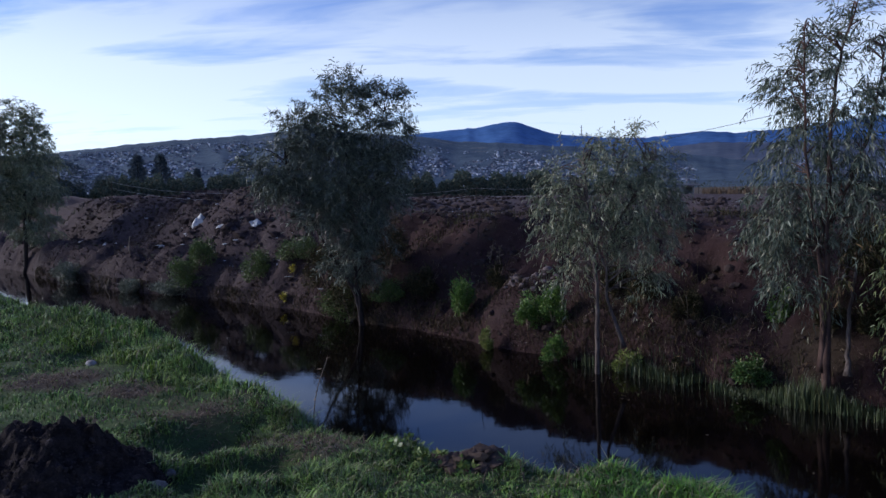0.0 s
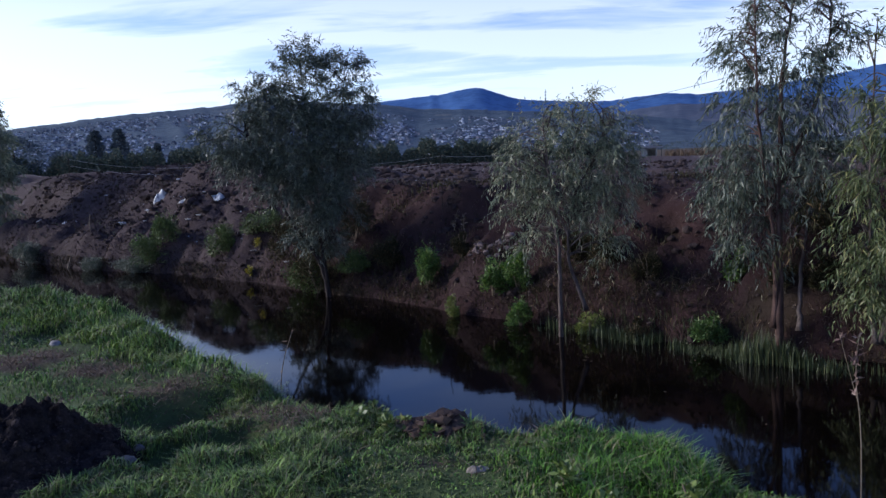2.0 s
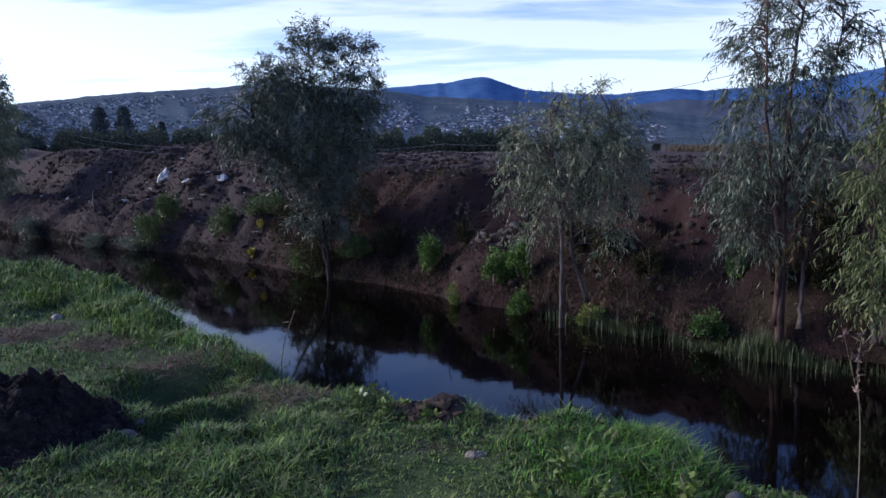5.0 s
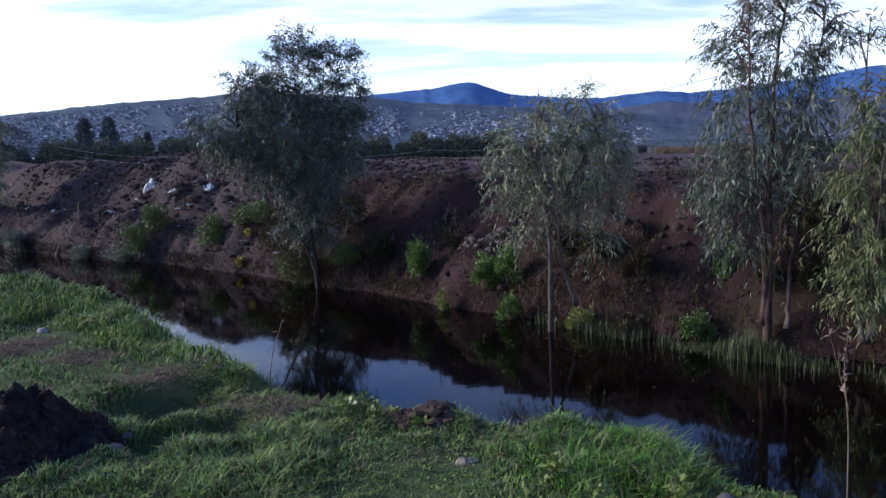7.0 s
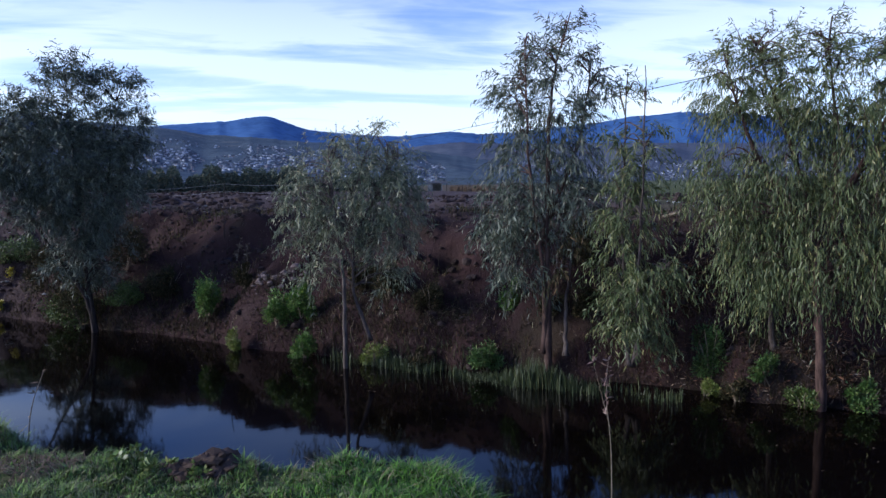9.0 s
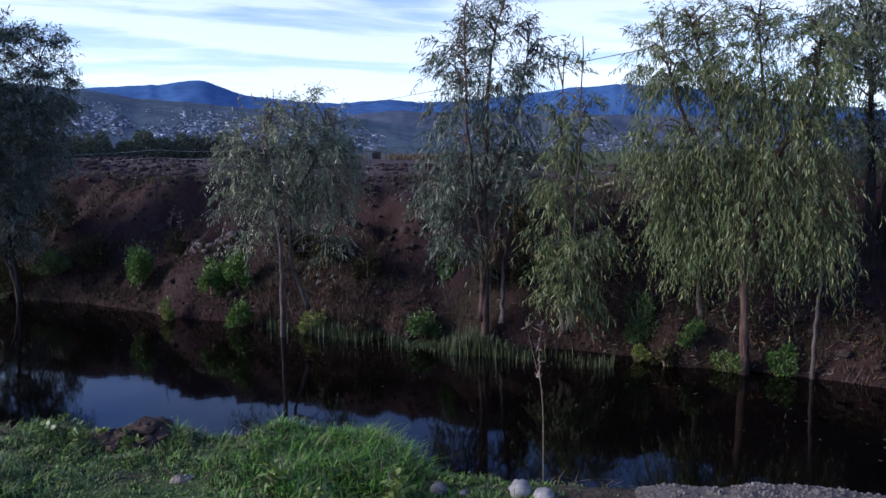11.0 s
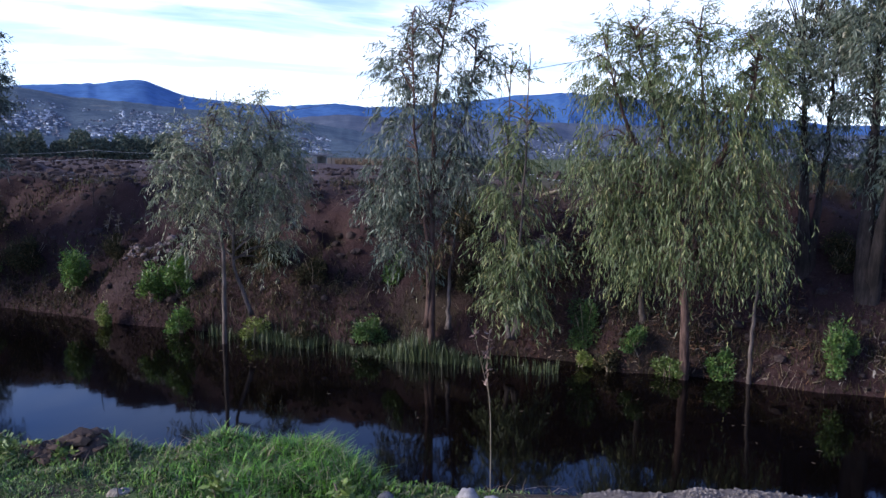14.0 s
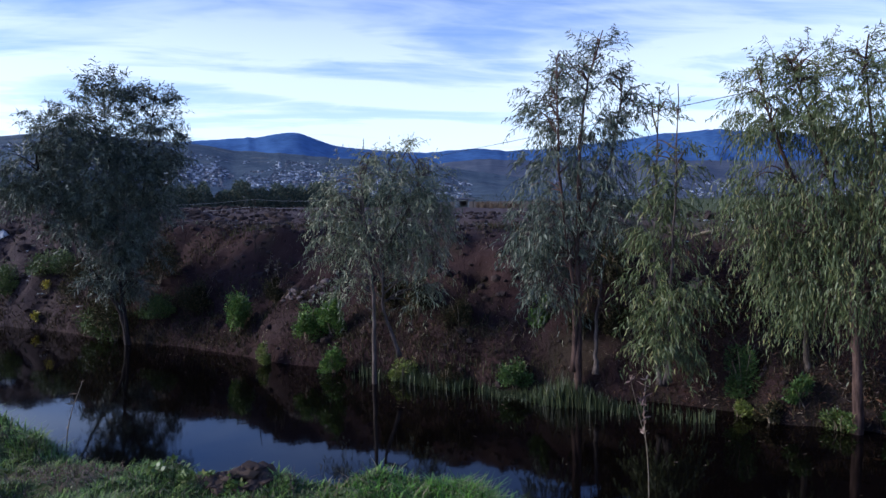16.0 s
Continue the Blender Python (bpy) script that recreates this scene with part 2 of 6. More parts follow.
def water_look(k):
    p = place(k)
    s = k.add("ShaderNodeMapping", None, Vector=p, Rotation=(0, 0, radians(-42)), Scale=(0.7, 1.6, 1.0)).outputs[0]
    h = k.math("ADD", k.noise(s, 1.6, 2, 0.5), k.math("MULTIPLY", k.noise(s, 7.0, 2, 0.5), 0.25))
    murk = k.mix(k.noise(p, 0.8, 3), (0.0014, 0.0010, 0.0010), (0.0028, 0.0020, 0.0019))
    return murk, 0.045, (h, 0.035, 0.02), {"IOR": 1.333, "Specular_IOR_Level": 0.43}


def hill_look(dark, light, earth, scale, earth_from=0.6, scrub=0.0):
    def build(k):
        p = place(k)
        n, fine = k.noise(p, scale, 6, 0.62), k.noise(p, scale * 9, 5, 0.65)
        colour = k.mix(k.band(k.math("ADD", k.math("MULTIPLY", n, 0.5), k.math("MULTIPLY", fine, 0.5)), 0.38, 0.62), dark, light)
        colour = k.mix(k.math("MULTIPLY", k.band(k.noise(p, scale * 2.3, 4), earth_from, earth_from + 0.12), 0.7), colour, earth)
        if scrub:
            # single trees and hedgerows between the houses
            colour = k.mix(k.math("MULTIPLY", k.band(k.noise(p, 0.16, 3, 0.7), 0.50, 0.60), scrub), colour, tuple(0.55 * c for c in dark))
        return colour, 0.95, None, {"Specular_IOR_Level": 0.05}
    return build


def walls_look(k):
    r = island(k)
    a = k.mix(k.band(r, 0.3, 1.0), (0.07, 0.085, 0.12), (0.42, 0.46, 0.55))
    return k.mix(k.band(k.math("FRACT", k.math("MULTIPLY", r, 17.3)), 0.85, 0.9), a, (0.20, 0.19, 0.22)), 0.9, None, {"Specular_IOR_Level": 0.1}


GROUND = material("ground", ground_look)
WATER = material("canal_water", water_look)
BARK = material("grey_bark", bark_look((0.0443, 0.0332, 0.0295), (0.1506, 0.1196, 0.1043)))
BARK_RED = material("peeling_red_bark", bark_look((0.0350, 0.0207, 0.0177), (0.1205, 0.0741, 0.0603)))
BARK_DARK = material("dark_bark", bark_look((0.0165, 0.0128, 0.0120), (0.0488, 0.0375, 0.0345)))
LEAF_GREY = material("grey_green_leaf", leafy((0.0953, 0.1184, 0.0712), (0.2599, 0.2814, 0.1678), (0.4039, 0.3682, 0.2288)))
LEAF_DARK = material("dark_green_leaf", leafy((0.0497, 0.0688, 0.0478), (0.1524, 0.1796, 0.1272), (0.2385, 0.2327, 0.1631)))
LEAF_WILLOW = material("willow_leaf", leafy((0.0533, 0.0762, 0.0271), (0.1491, 0.1788, 0.0694), (0.2533, 0.2414, 0.0951)))
LEAF_DEEP = material("deep_green_leaf", leafy((0.0376, 0.0539, 0.0388), (0.1254, 0.1480, 0.1078), (0.2006, 0.2006, 0.1442)))
LEAF_OLIVE = material("olive_leaf", leafy((0.0340, 0.0440, 0.0240), (0.1050, 0.1200, 0.0720), (0.180, 0.170, 0.105)))
LEAF_MID = material("mid_green_leaf", leafy((0.0405, 0.0700, 0.0168), (0.1215, 0.1792, 0.0432), (0.1823, 0.2100, 0.0600)))
LEAF_PALE = material("pale_grey_leaf", leafy((0.070, 0.088, 0.062), (0.205, 0.232, 0.160), (0.310, 0.305, 0.225)))
LEAF_BUSH = material("bright_bush_leaf", leafy((0.0395, 0.0938, 0.0166), (0.1251, 0.2319, 0.0369), (0.2127, 0.2787, 0.0545)))
LEAF_YELLOW = material("yellow_green_leaf", leafy((0.090, 0.128, 0.024), (0.25, 0.30, 0.066), (0.35, 0.34, 0.11)))
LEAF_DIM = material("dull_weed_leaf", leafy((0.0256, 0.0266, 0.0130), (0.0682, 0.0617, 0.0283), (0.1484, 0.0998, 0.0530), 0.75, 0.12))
# the bush leaf with its red and green darkened by about a quarter
LEAF_BUSH_DARK = material("darker_bush_leaf", leafy((0.0297, 0.0675, 0.0162), (0.0945, 0.1688, 0.0378), (0.1485, 0.1890, 0.0540)))
LEAF_FRESH = material("fresh_yellow_leaf", leafy((0.0820, 0.1230, 0.0270), (0.1900, 0.2500, 0.0640), (0.2450, 0.2600, 0.0880)))
PETAL = material("yellow_petal", leafy((0.32, 0.27, 0.02), (0.55, 0.47, 0.05), (0.45, 0.42, 0.10)))


def grass_look(dark, light, straw):
    def build(k):
        r, p = island(k), place(k)
        clump, patch = k.noise(p, 4.5, 4, 0.6), k.noise(p, 1.1, 4, 0.6)
        tone = k.math("ADD", k.math("MULTIPLY", r, 0.55), k.math("MULTIPLY", clump, 0.45))
        colour = k.mix(k.band(tone, 0.28, 0.70), dark, light)
        colour = k.mix(k.math("MULTIPLY", k.band(patch, 0.50, 0.68), 0.55), colour, straw)
        odd = k.band(k.math("FRACT", k.math("MULTIPLY", r, 37.7)), 0.88, 0.94)
        return k.mix(odd, colour, (0.26, 0.235, 0.13)), 0.55, None, {"Specular_IOR_Level": 0.2}
    return build


GRASS = material("bank_grass", grass_look((0.034, 0.062, 0.017), (0.215, 0.335, 0.074), (0.230, 0.255, 0.084)))
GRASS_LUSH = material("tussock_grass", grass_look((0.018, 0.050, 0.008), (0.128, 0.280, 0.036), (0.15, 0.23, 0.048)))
# lighter, yellower version of the bank grass: sunlight put into its colour
GRASS_CREST = material("sunlit_crest_grass", grass_look((0.050, 0.082, 0.014), (0.245, 0.345, 0.062), (0.27, 0.30, 0.075)))
GRASS_DULL = material("short_grass", grass_look((0.055, 0.078, 0.036), (0.195, 0.235, 0.100), (0.265, 0.230, 0.125)))
REED = material("reed_blade", leafy((0.0270, 0.0405, 0.0156), (0.0788, 0.1013, 0.0406), (0.1125, 0.1200, 0.0546)))
DRY = material("dry_stalk", leafy((0.0704, 0.0473, 0.0300), (0.1617, 0.1145, 0.0770), (0.2112, 0.1680, 0.1220), 0.8, 0.2, 0.0))
WITHERED = material("withered_weed", leafy((0.030, 0.022, 0.022), (0.088, 0.070, 0.068), (0.075, 0.085, 0.050), 0.85, 0.1, 0.0))
LITTER = material("leaf_litter", leafy((0.038, 0.022, 0.016), (0.125, 0.080, 0.058), (0.20, 0.155, 0.11), 0.8, 0.15, 0.0))
# far tree leaves paled and blued: haze painted into the leaf colour
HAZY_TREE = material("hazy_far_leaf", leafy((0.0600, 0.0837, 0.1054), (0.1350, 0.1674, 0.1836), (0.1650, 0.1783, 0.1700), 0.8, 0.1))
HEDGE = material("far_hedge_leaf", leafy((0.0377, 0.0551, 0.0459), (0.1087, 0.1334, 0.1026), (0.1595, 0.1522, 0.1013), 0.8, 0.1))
RUST = material("rust_leaf_litter", leafy((0.060, 0.030, 0.018), (0.190, 0.105, 0.066), (0.27, 0.20, 0.145), 0.8, 0.15, 0.0))
PALE_STEM = material("bleached_stem", leafy((0.120, 0.096, 0.080), (0.290, 0.245, 0.205), (0.36, 0.32, 0.27), 0.8, 0.15, 0.0))
CLOD = material("soil_clod", plain((0.0221, 0.0149, 0.0137), (0.0693, 0.0517, 0.0488), 8.0, 0.95, 0.5, 0.1))
CLOD_BLACK = material("black_soil_clod", plain((0.0125, 0.0092, 0.0096), (0.0700, 0.0540, 0.0540), 6.0, 0.95, 0.5, 0.1))
CLOD_RED = material("dry_red_clod", plain((0.0440, 0.0300, 0.0231), (0.1200, 0.0850, 0.0683), 14.0, 0.95, 0.6, 0.1))
STONE = material("grey_stone", plain((0.0774, 0.0714, 0.0714), (0.1785, 0.1691, 0.1666), 14.0, 0.85, 0.4))
STONE_WHITE = material("limewashed_stone", plain((0.1400, 0.1310, 0.1250), (0.3640, 0.3375, 0.3250), 16.0, 0.85, 0.6))
GRIT = material("grey_grit", plain((0.075, 0.063, 0.057), (0.24, 0.208, 0.185), 20.0, 0.9, 0.4))
PLASTIC = material("white_plastic", plain((0.340, 0.347, 0.360), (0.530, 0.537, 0.544), 6.0, 0.45, 0.2))
CARD = material("dirty_card", plain((0.1911, 0.1573, 0.1235), (0.3757, 0.3276, 0.2730), 18.0, 0.75, 0.2))
RED_WRAP = material("red_wrapper", plain((0.25, 0.02, 0.015), (0.45, 0.05, 0.035), 20.0, 0.5, 0.2))
TIMBER = material("pale_cut_timber", plain((0.1594, 0.1176, 0.0728), (0.3187, 0.2646, 0.1872), 10.0, 0.8, 0.3))
TIMBER_GREY = material("weathered_timber", plain((0.0336, 0.0288, 0.0264), (0.0864, 0.0768, 0.0696), 10.0, 0.9, 0.4))
SHED_WALL = material("bleached_board", plain((0.1870, 0.1827, 0.1785), (0.3570, 0.3485, 0.3400), 3.0, 0.85, 0.3))
SHED_ROOF = material("dull_sheet_roof", plain((0.0360, 0.0360, 0.0399), (0.0760, 0.0760, 0.0840), 3.0, 0.7, 0.2))
ROPE = material("pale_rope", plain((0.3150, 0.2970, 0.2700), (0.4950, 0.4680, 0.4320), 30.0, 0.8, 0.2))
CABLE = material("black_cable", plain((0.02, 0.02, 0.022), (0.04, 0.04, 0.042), 10.0, 0.9, 0.1, 0.05))
STEEL = material("galvanised_steel", plain((0.16, 0.17, 0.18), (0.30, 0.31, 0.33), 10.0, 0.6, 0.1))
# distant hills: the blue of the haze is put into their base colours
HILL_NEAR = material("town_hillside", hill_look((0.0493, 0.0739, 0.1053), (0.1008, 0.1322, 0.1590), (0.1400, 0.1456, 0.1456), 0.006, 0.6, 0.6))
HILL_MID = material("hazy_hillside", hill_look((0.062, 0.080, 0.118), (0.105, 0.118, 0.152), (0.135, 0.130, 0.145), 0.004, 0.6, 0.4))
HILL_FAR = material("haze_blue_ridge", hill_look((0.0405, 0.0945, 0.2251), (0.0684, 0.1470, 0.3211), (0.0918, 0.1659, 0.3211), 0.003, 0.7))
WALLS = material("painted_block_walls", walls_look)
BLACK_SOIL = material("black_soil", plain((0.006, 0.0045, 0.0045), (0.042, 0.032, 0.031), 16.0, 0.95, 1.0, 0.1, 0.04))
GRAVEL_BED = material("gravel_bed", plain((0.052, 0.044, 0.040), (0.165, 0.142, 0.130), 55.0, 0.95, 0.8, 0.1, 0.012))
STAKE = material("dark_stake", plain((0.03, 0.024, 0.02), (0.08, 0.065, 0.055), 20.0, 0.9, 0.4, 0.1))
RUBBLE = material("pinkish_rubble", plain((0.10, 0.075, 0.070), (0.24, 0.19, 0.18), 10.0, 0.9, 0.5, 0.1))
DRY_PINK = material("withered_pink_leaf", leafy((0.12, 0.075, 0.062), (0.26, 0.17, 0.145), (0.30, 0.22, 0.18), 0.7, 0.2))


# ---- mesh helpers ----
def solid(name, verts, faces, mat, parent=None, label="", smooth=False):
    """One mesh object; a part where it has a parent."""
    me = bpy.data.meshes.new(name)
    me.from_pydata([tuple(map(float, p)) for p in verts] if not isinstance(verts, np.ndarray) else verts.tolist(), [], faces if isinstance(faces, list) else faces.tolist())
    me.materials.append(mat)
    if smooth:
        me.shade_smooth()
    ob = new(name, me)
    if parent is not None:
        ob.parent = parent
    if label:
        ob["label"] = label
    return ob


def root(name, at, label, category, group=""):
    ob = new(name)
    ob.location = at
    ob.empty_display_size = 0.2
    return tagged(ob, label, category, group)


def join(pieces):
    """Several (verts, faces) as one."""
    vs, fs, n = [], [], 0
    for v, f in pieces:
        vs.append(np.asarray(v, float))
        fs += [[i + n for i in face] for face in f]
        n += len(v)
    return np.concatenate(vs), fs


def tube(path, radii, sides=7, rough=0.0, rng=None, close=True):
    """A tapered tube along a path."""
    path = np.asarray(path, float)
    n = len(path)
    step = np.gradient(path, axis=0)
    step /= np.linalg.norm(step, axis=1)[:, None] + 1e-9
    side = np.cross(step, (0.31, 0.95, 0.05))
    side /= np.linalg.norm(side, axis=1)[:, None] + 1e-9
    other = np.cross(step, side)
    a = np.arange(sides) * 2 * np.pi / sides
    r = np.asarray(radii, float)[:, None] * (1 + (rough * rng.uniform(-1, 1, (n, sides)) if rng is not None else 0))
    v = path[:, None] + r[..., None] * (np.cos(a)[None, :, None] * side[:, None] + np.sin(a)[None, :, None] * other[:, None])
    f = [[i * sides + j, i * sides + (j + 1) % sides, (i + 1) * sides + (j + 1) % sides, (i + 1) * sides + j] for i in range(n - 1) for j in range(sides)]
    if close:
        f += [list(range(sides))[::-1], [(n - 1) * sides + j for j in range(sides)]]
    return v.reshape(-1, 3), f


def curve_through(points, steps=6):
    """A smooth line through the points (Catmull-Rom)."""
    p = np.asarray(points, float)
    p = np.concatenate([[2 * p[0] - p[1]], p, [2 * p[-1] - p[-2]]])
    out = []
    for i in range(1, len(p) - 2):
        for t in np.linspace(0, 1, steps, endpoint=False):
            a, b, c, d = p[i - 1:i + 3]
            out.append(0.5 * (2 * b + (c - a) * t + (2 * a - 5 * b + 4 * c - d) * t * t + (3 * b - a - 3 * c + d) * t ** 3))
    return np.array(out + [p[-2]])


def blades(base, along, across, length, width, bend, rng, mid=0.5):
    """Pointed leaves, each four corners folded along the middle: base, two sides, tip."""
    n = len(base)
    tip = base + along * length[:, None] + bend
    half = base + along * (length * mid)[:, None] + bend * 0.3
    a, b = half + across * width[:, None] * 0.5, half - across * width[:, None] * 0.5
    v = np.stack([base, a, tip, b], 1).reshape(-1, 3)
    i = np.arange(n)[:, None] * 4
    f = np.concatenate([i + [0, 1, 2], i + [0, 2, 3]], 1).reshape(-1, 3)
    return v, f


def unit(v):
    return v / (np.linalg.norm(v, axis=-1, keepdims=True) + 1e-9)


def lump(rng, r, flat=0.7, rough=0.25, rings=4, sides=7):
    """A rough clod or stone of about 50 triangles."""
    v = [(0, 0, r * flat * rng.uniform(0.85, 1.1))]
    for i in range(1, rings):
        th = np.pi * i / rings
        for j in range(sides):
            ph = 2 * np.pi * (j + 0.5 * (i % 2)) / sides
            k = r * (1 + rough * rng.uniform(-1, 1))
            v.append((k * np.sin(th) * np.cos(ph), k * np.sin(th) * np.sin(ph), k * flat * np.cos(th)))
    v.append((0, 0, -r * flat))
    f = [[0, 1 + j, 1 + (j + 1) % sides] for j in range(sides)]
    for i in range(rings - 2):
        a, b = 1 + i * sides, 1 + (i + 1) * sides
        f += [[a + j, b + j, b + (j + 1) % sides, a + (j + 1) % sides] for j in range(sides)]
    a = 1 + (rings - 2) * sides
    f += [[a + (j + 1) % sides, a + j, len(v) - 1] for j in range(sides)]
    return np.array(v), f


def on_ground(x, y, sink=0.0):
    return float(x), float(y), float(ground_z(x, y)) - sink


# ---- structure: one sheet of ground to the horizon, the water, the hills ----
def spread(lo, hi, step, far, growth=1.22):
    inner = np.arange(lo, hi + step / 2, step)
    outer, s = [], step
    while sum(outer) < far:
        s = min(s * growth, 400.0)
        outer.append(s)
    reach = np.cumsum(outer)
    return np.concatenate([lo - reach[::-1], inner, inner[-1] + reach])


def build_ground():
    us, vs = spread(-40.0, 6.0, 0.11, 4900), spread(-1.0, 16.0, 0.10, 4900)
    u, v = np.meshgrid(us, vs, indexing="ij")
    x, y = xy(u, v)
    z = ground_z(x, y)
    far = ramp(np.hypot(x, y), 60, 160)
    z = z * (1 - far) + far * np.where(v > 20, 1.0, np.where(v < 0, 1.0, z))
    verts = np.stack([x, y, z], -1).reshape(-1, 3)
    n, m = len(us), len(vs)
    i, j = np.meshgrid(np.arange(n - 1), np.arange(m - 1), indexing="ij")
    a = (i * m + j).ravel()
    faces = np.stack([a, a + m, a + m + 1, a + 1], 1)
    tagged(solid("ground", verts, faces, GROUND, smooth=True), "grassy near bank, dark eroded far bank and ploughed field", "ground", kind="structure")


def build_water():
    us = np.linspace(-160, 60, 45)
    v, f = [], []
    for u in us:
        for w in (3.2, 6.0, 10.2):
            v.append((*xy(u, w - (1.2 if u < -20 else 0)), 0.0))
    for i in range(len(us) - 1):
        for j in range(2):
            a = i * 3 + j
            f.append([a, a + 3, a + 4, a + 1])
    tagged(solid("water", v, f, WATER), "still dark canal water mirroring the sky", "water", kind="structure")


def ridge(azimuths, elevations, az):
    return np.interp(az, azimuths, elevations)


def hill_point(az, k, front, crest, prof, seed, rough):
    """k from 0 at the foot to 1 at the crest, and on to 2 behind it."""
    el = ridge(prof[0], prof[1], az) + 0.05 * vnoise(az * 1.3, 0.5, seed) + 0.035 * vnoise(az * 4, 0.5, seed + 1) + 0.018 * vnoise(az * 13, 0.5, seed + 3)
    top = 2.6 + crest * np.tan(np.radians(el))
    dist = np.where(k <= 1, front + (crest - front) * k, crest + (k - 1) * 300)
    shape = np.where(k <= 1, k ** 1.15, 1 - 0.8 * (k - 1))
    gully = rough * top * (np.abs(vnoise(az * 0.35 + k * 0.9, k * 2.2, seed + 2)) + 0.4 * vnoise(az * 0.9, k * 6, seed + 4)) * np.sin(np.pi * np.clip(k, 0, 1))
    z = 1.0 + (top - 1.0) * shape - gully
    return dist * np.sin(np.radians(az)), dist * np.cos(np.radians(az)), z


TOWN_HILL = ([-75, -55, -42, -31.3, -30, -24.6, -18.4, -15.3, -14.3, -13.3, -10.9, -5.7, -2.8, 0.1, 3, 7, 12, 20, 26],
             [0.2, 1.2, 2.4, 3.17, 3.33, 3.97, 4.38, 4.7, 5.22, 4.85, 4.52, 4.09, 3.65, 3.48, 3.23, 2.86, 2.4, 1.2, 0.1])
HAZY_HILL = ([0, 6, 11, 15, 19, 24, 30, 38, 46, 55, 70, 85], [0.2, 1.8, 2.6, 2.95, 2.75, 2.7, 2.5, 2.3, 1.7, 1.5, 1.2, 0.2])
BLUE_RIDGE = ([-22, -12, -5.6, -2.8, -1.1, 0.2, 0.9, 1.5, 2.2, 3.2, 4.2, 6.4, 8.5, 10.8, 13, 14.7, 16.8, 19, 24.8, 27.5, 31.4, 35.6, 42, 49.1, 54.8, 59.2, 70, 90],
              [2.0, 3.6, 4.37, 4.53, 4.68, 4.92, 4.97, 4.88, 4.65, 4.25, 4.0, 3.72, 3.55, 3.46, 3.62, 3.74, 3.52, 3.6, 4.06, 4.45, 4.66, 4.24, 3.2, 2.25, 2.15, 2.5, 2.4, 1.5])


def build_hill(name, prof, front, crest, seed, rough, mat, label):
    az = np.arange(prof[0][0], prof[0][-1] + 0.01, 0.22)
    ks = np.concatenate([np.linspace(0, 1, 26), [1.3, 2.0]])
    a, k = np.meshgrid(az, ks, indexing="ij")
    x, y, z = hill_point(a, k, front, crest, prof, seed, rough)
    verts = np.stack([x, y, z], -1).reshape(-1, 3)
    n, m = a.shape
    i, j = np.meshgrid(np.arange(n - 1), np.arange(m - 1), indexing="ij")
    b = (i * m + j).ravel()
    tagged(solid(name, verts, np.stack([b, b + m, b + m + 1, b + 1], 1), mat, smooth=True), label, "hill", kind="structure")


def build_town(name, prof, front, crest, seed, rough, count, spans, rng, label):
    """Hundreds of small block houses with flat roofs on a hillside."""
    pieces = []
    while len(pieces) < count:
        lo, hi, k0, k1 = spans[rng.integers(len(spans))]
        az, k = rng.uniform(lo, hi), rng.uniform(k0, k1)
        k = k0 + (round((k - k0) * 42) + rng.normal(0, 0.16) + 0.4 * math.sin(az * 0.8)) / 42
        if vnoise(az * 0.9, k * 7, 77) + 0.5 * vnoise(az * 2.7, k * 17, 78) < rng.uniform(-0.7, 0.35):
            continue
        x, y, z = hill_point(np.array(az), np.array(k), front, crest, prof, seed, rough)
        w, d, h = rng.uniform(1.2, 3.4), rng.uniform(2.0, 4.0), rng.choice([0.7, 1.0, 1.3, 1.8])
        t = np.radians(-az) + rng.normal(0, 0.5)
        c, s = math.cos(t), math.sin(t)
        box = [(px * w / 2, py * d / 2, pz) for pz in (-4.0, h) for px, py in ((-1, -1), (1, -1), (1, 1), (-1, 1))]
        pieces.append(([(x + c * px - s * py, y + s * px + c * py, z + pz) for px, py, pz in box],
                       [[0, 1, 5, 4], [1, 2, 6, 5], [2, 3, 7, 6], [3, 0, 4, 7], [4, 5, 6, 7]]))
    v, f = join(pieces)
    tagged(solid(name, v, f, WALLS), label, "houses", kind="stuff")


build_ground()
build_water()
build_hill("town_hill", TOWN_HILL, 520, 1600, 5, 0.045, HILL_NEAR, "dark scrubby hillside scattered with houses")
build_hill("hazy_hill", HAZY_HILL, 900, 2600, 15, 0.10, HILL_MID, "hazy grey-brown hill behind the plain")
build_hill("blue_mountain", BLUE_RIDGE, 2700, 4200, 25, 0.06, HILL_FAR, "deep blue mountain ridge on the skyline, haze put into its colour")
town_rng = np.random.default_rng(8)
build_town("hillside_houses", TOWN_HILL, 520, 1600, 5, 0.045, 5000, [(-36, -12, 0.10, 0.80), (-36, -18, 0.3, 0.86), (-14, 14, 0.06, 0.55), (-8, 6, 0.2, 0.72)], town_rng, "small pale block houses crowding the hillside")
build_town("valley_houses", HAZY_HILL, 900, 2600, 15, 0.10, 1700, [(10, 21, 0.03, 0.42), (20, 40, 0.02, 0.36), (38, 62, 0.02, 0.25)], town_rng, "pale houses along the foot of the hazy hill")


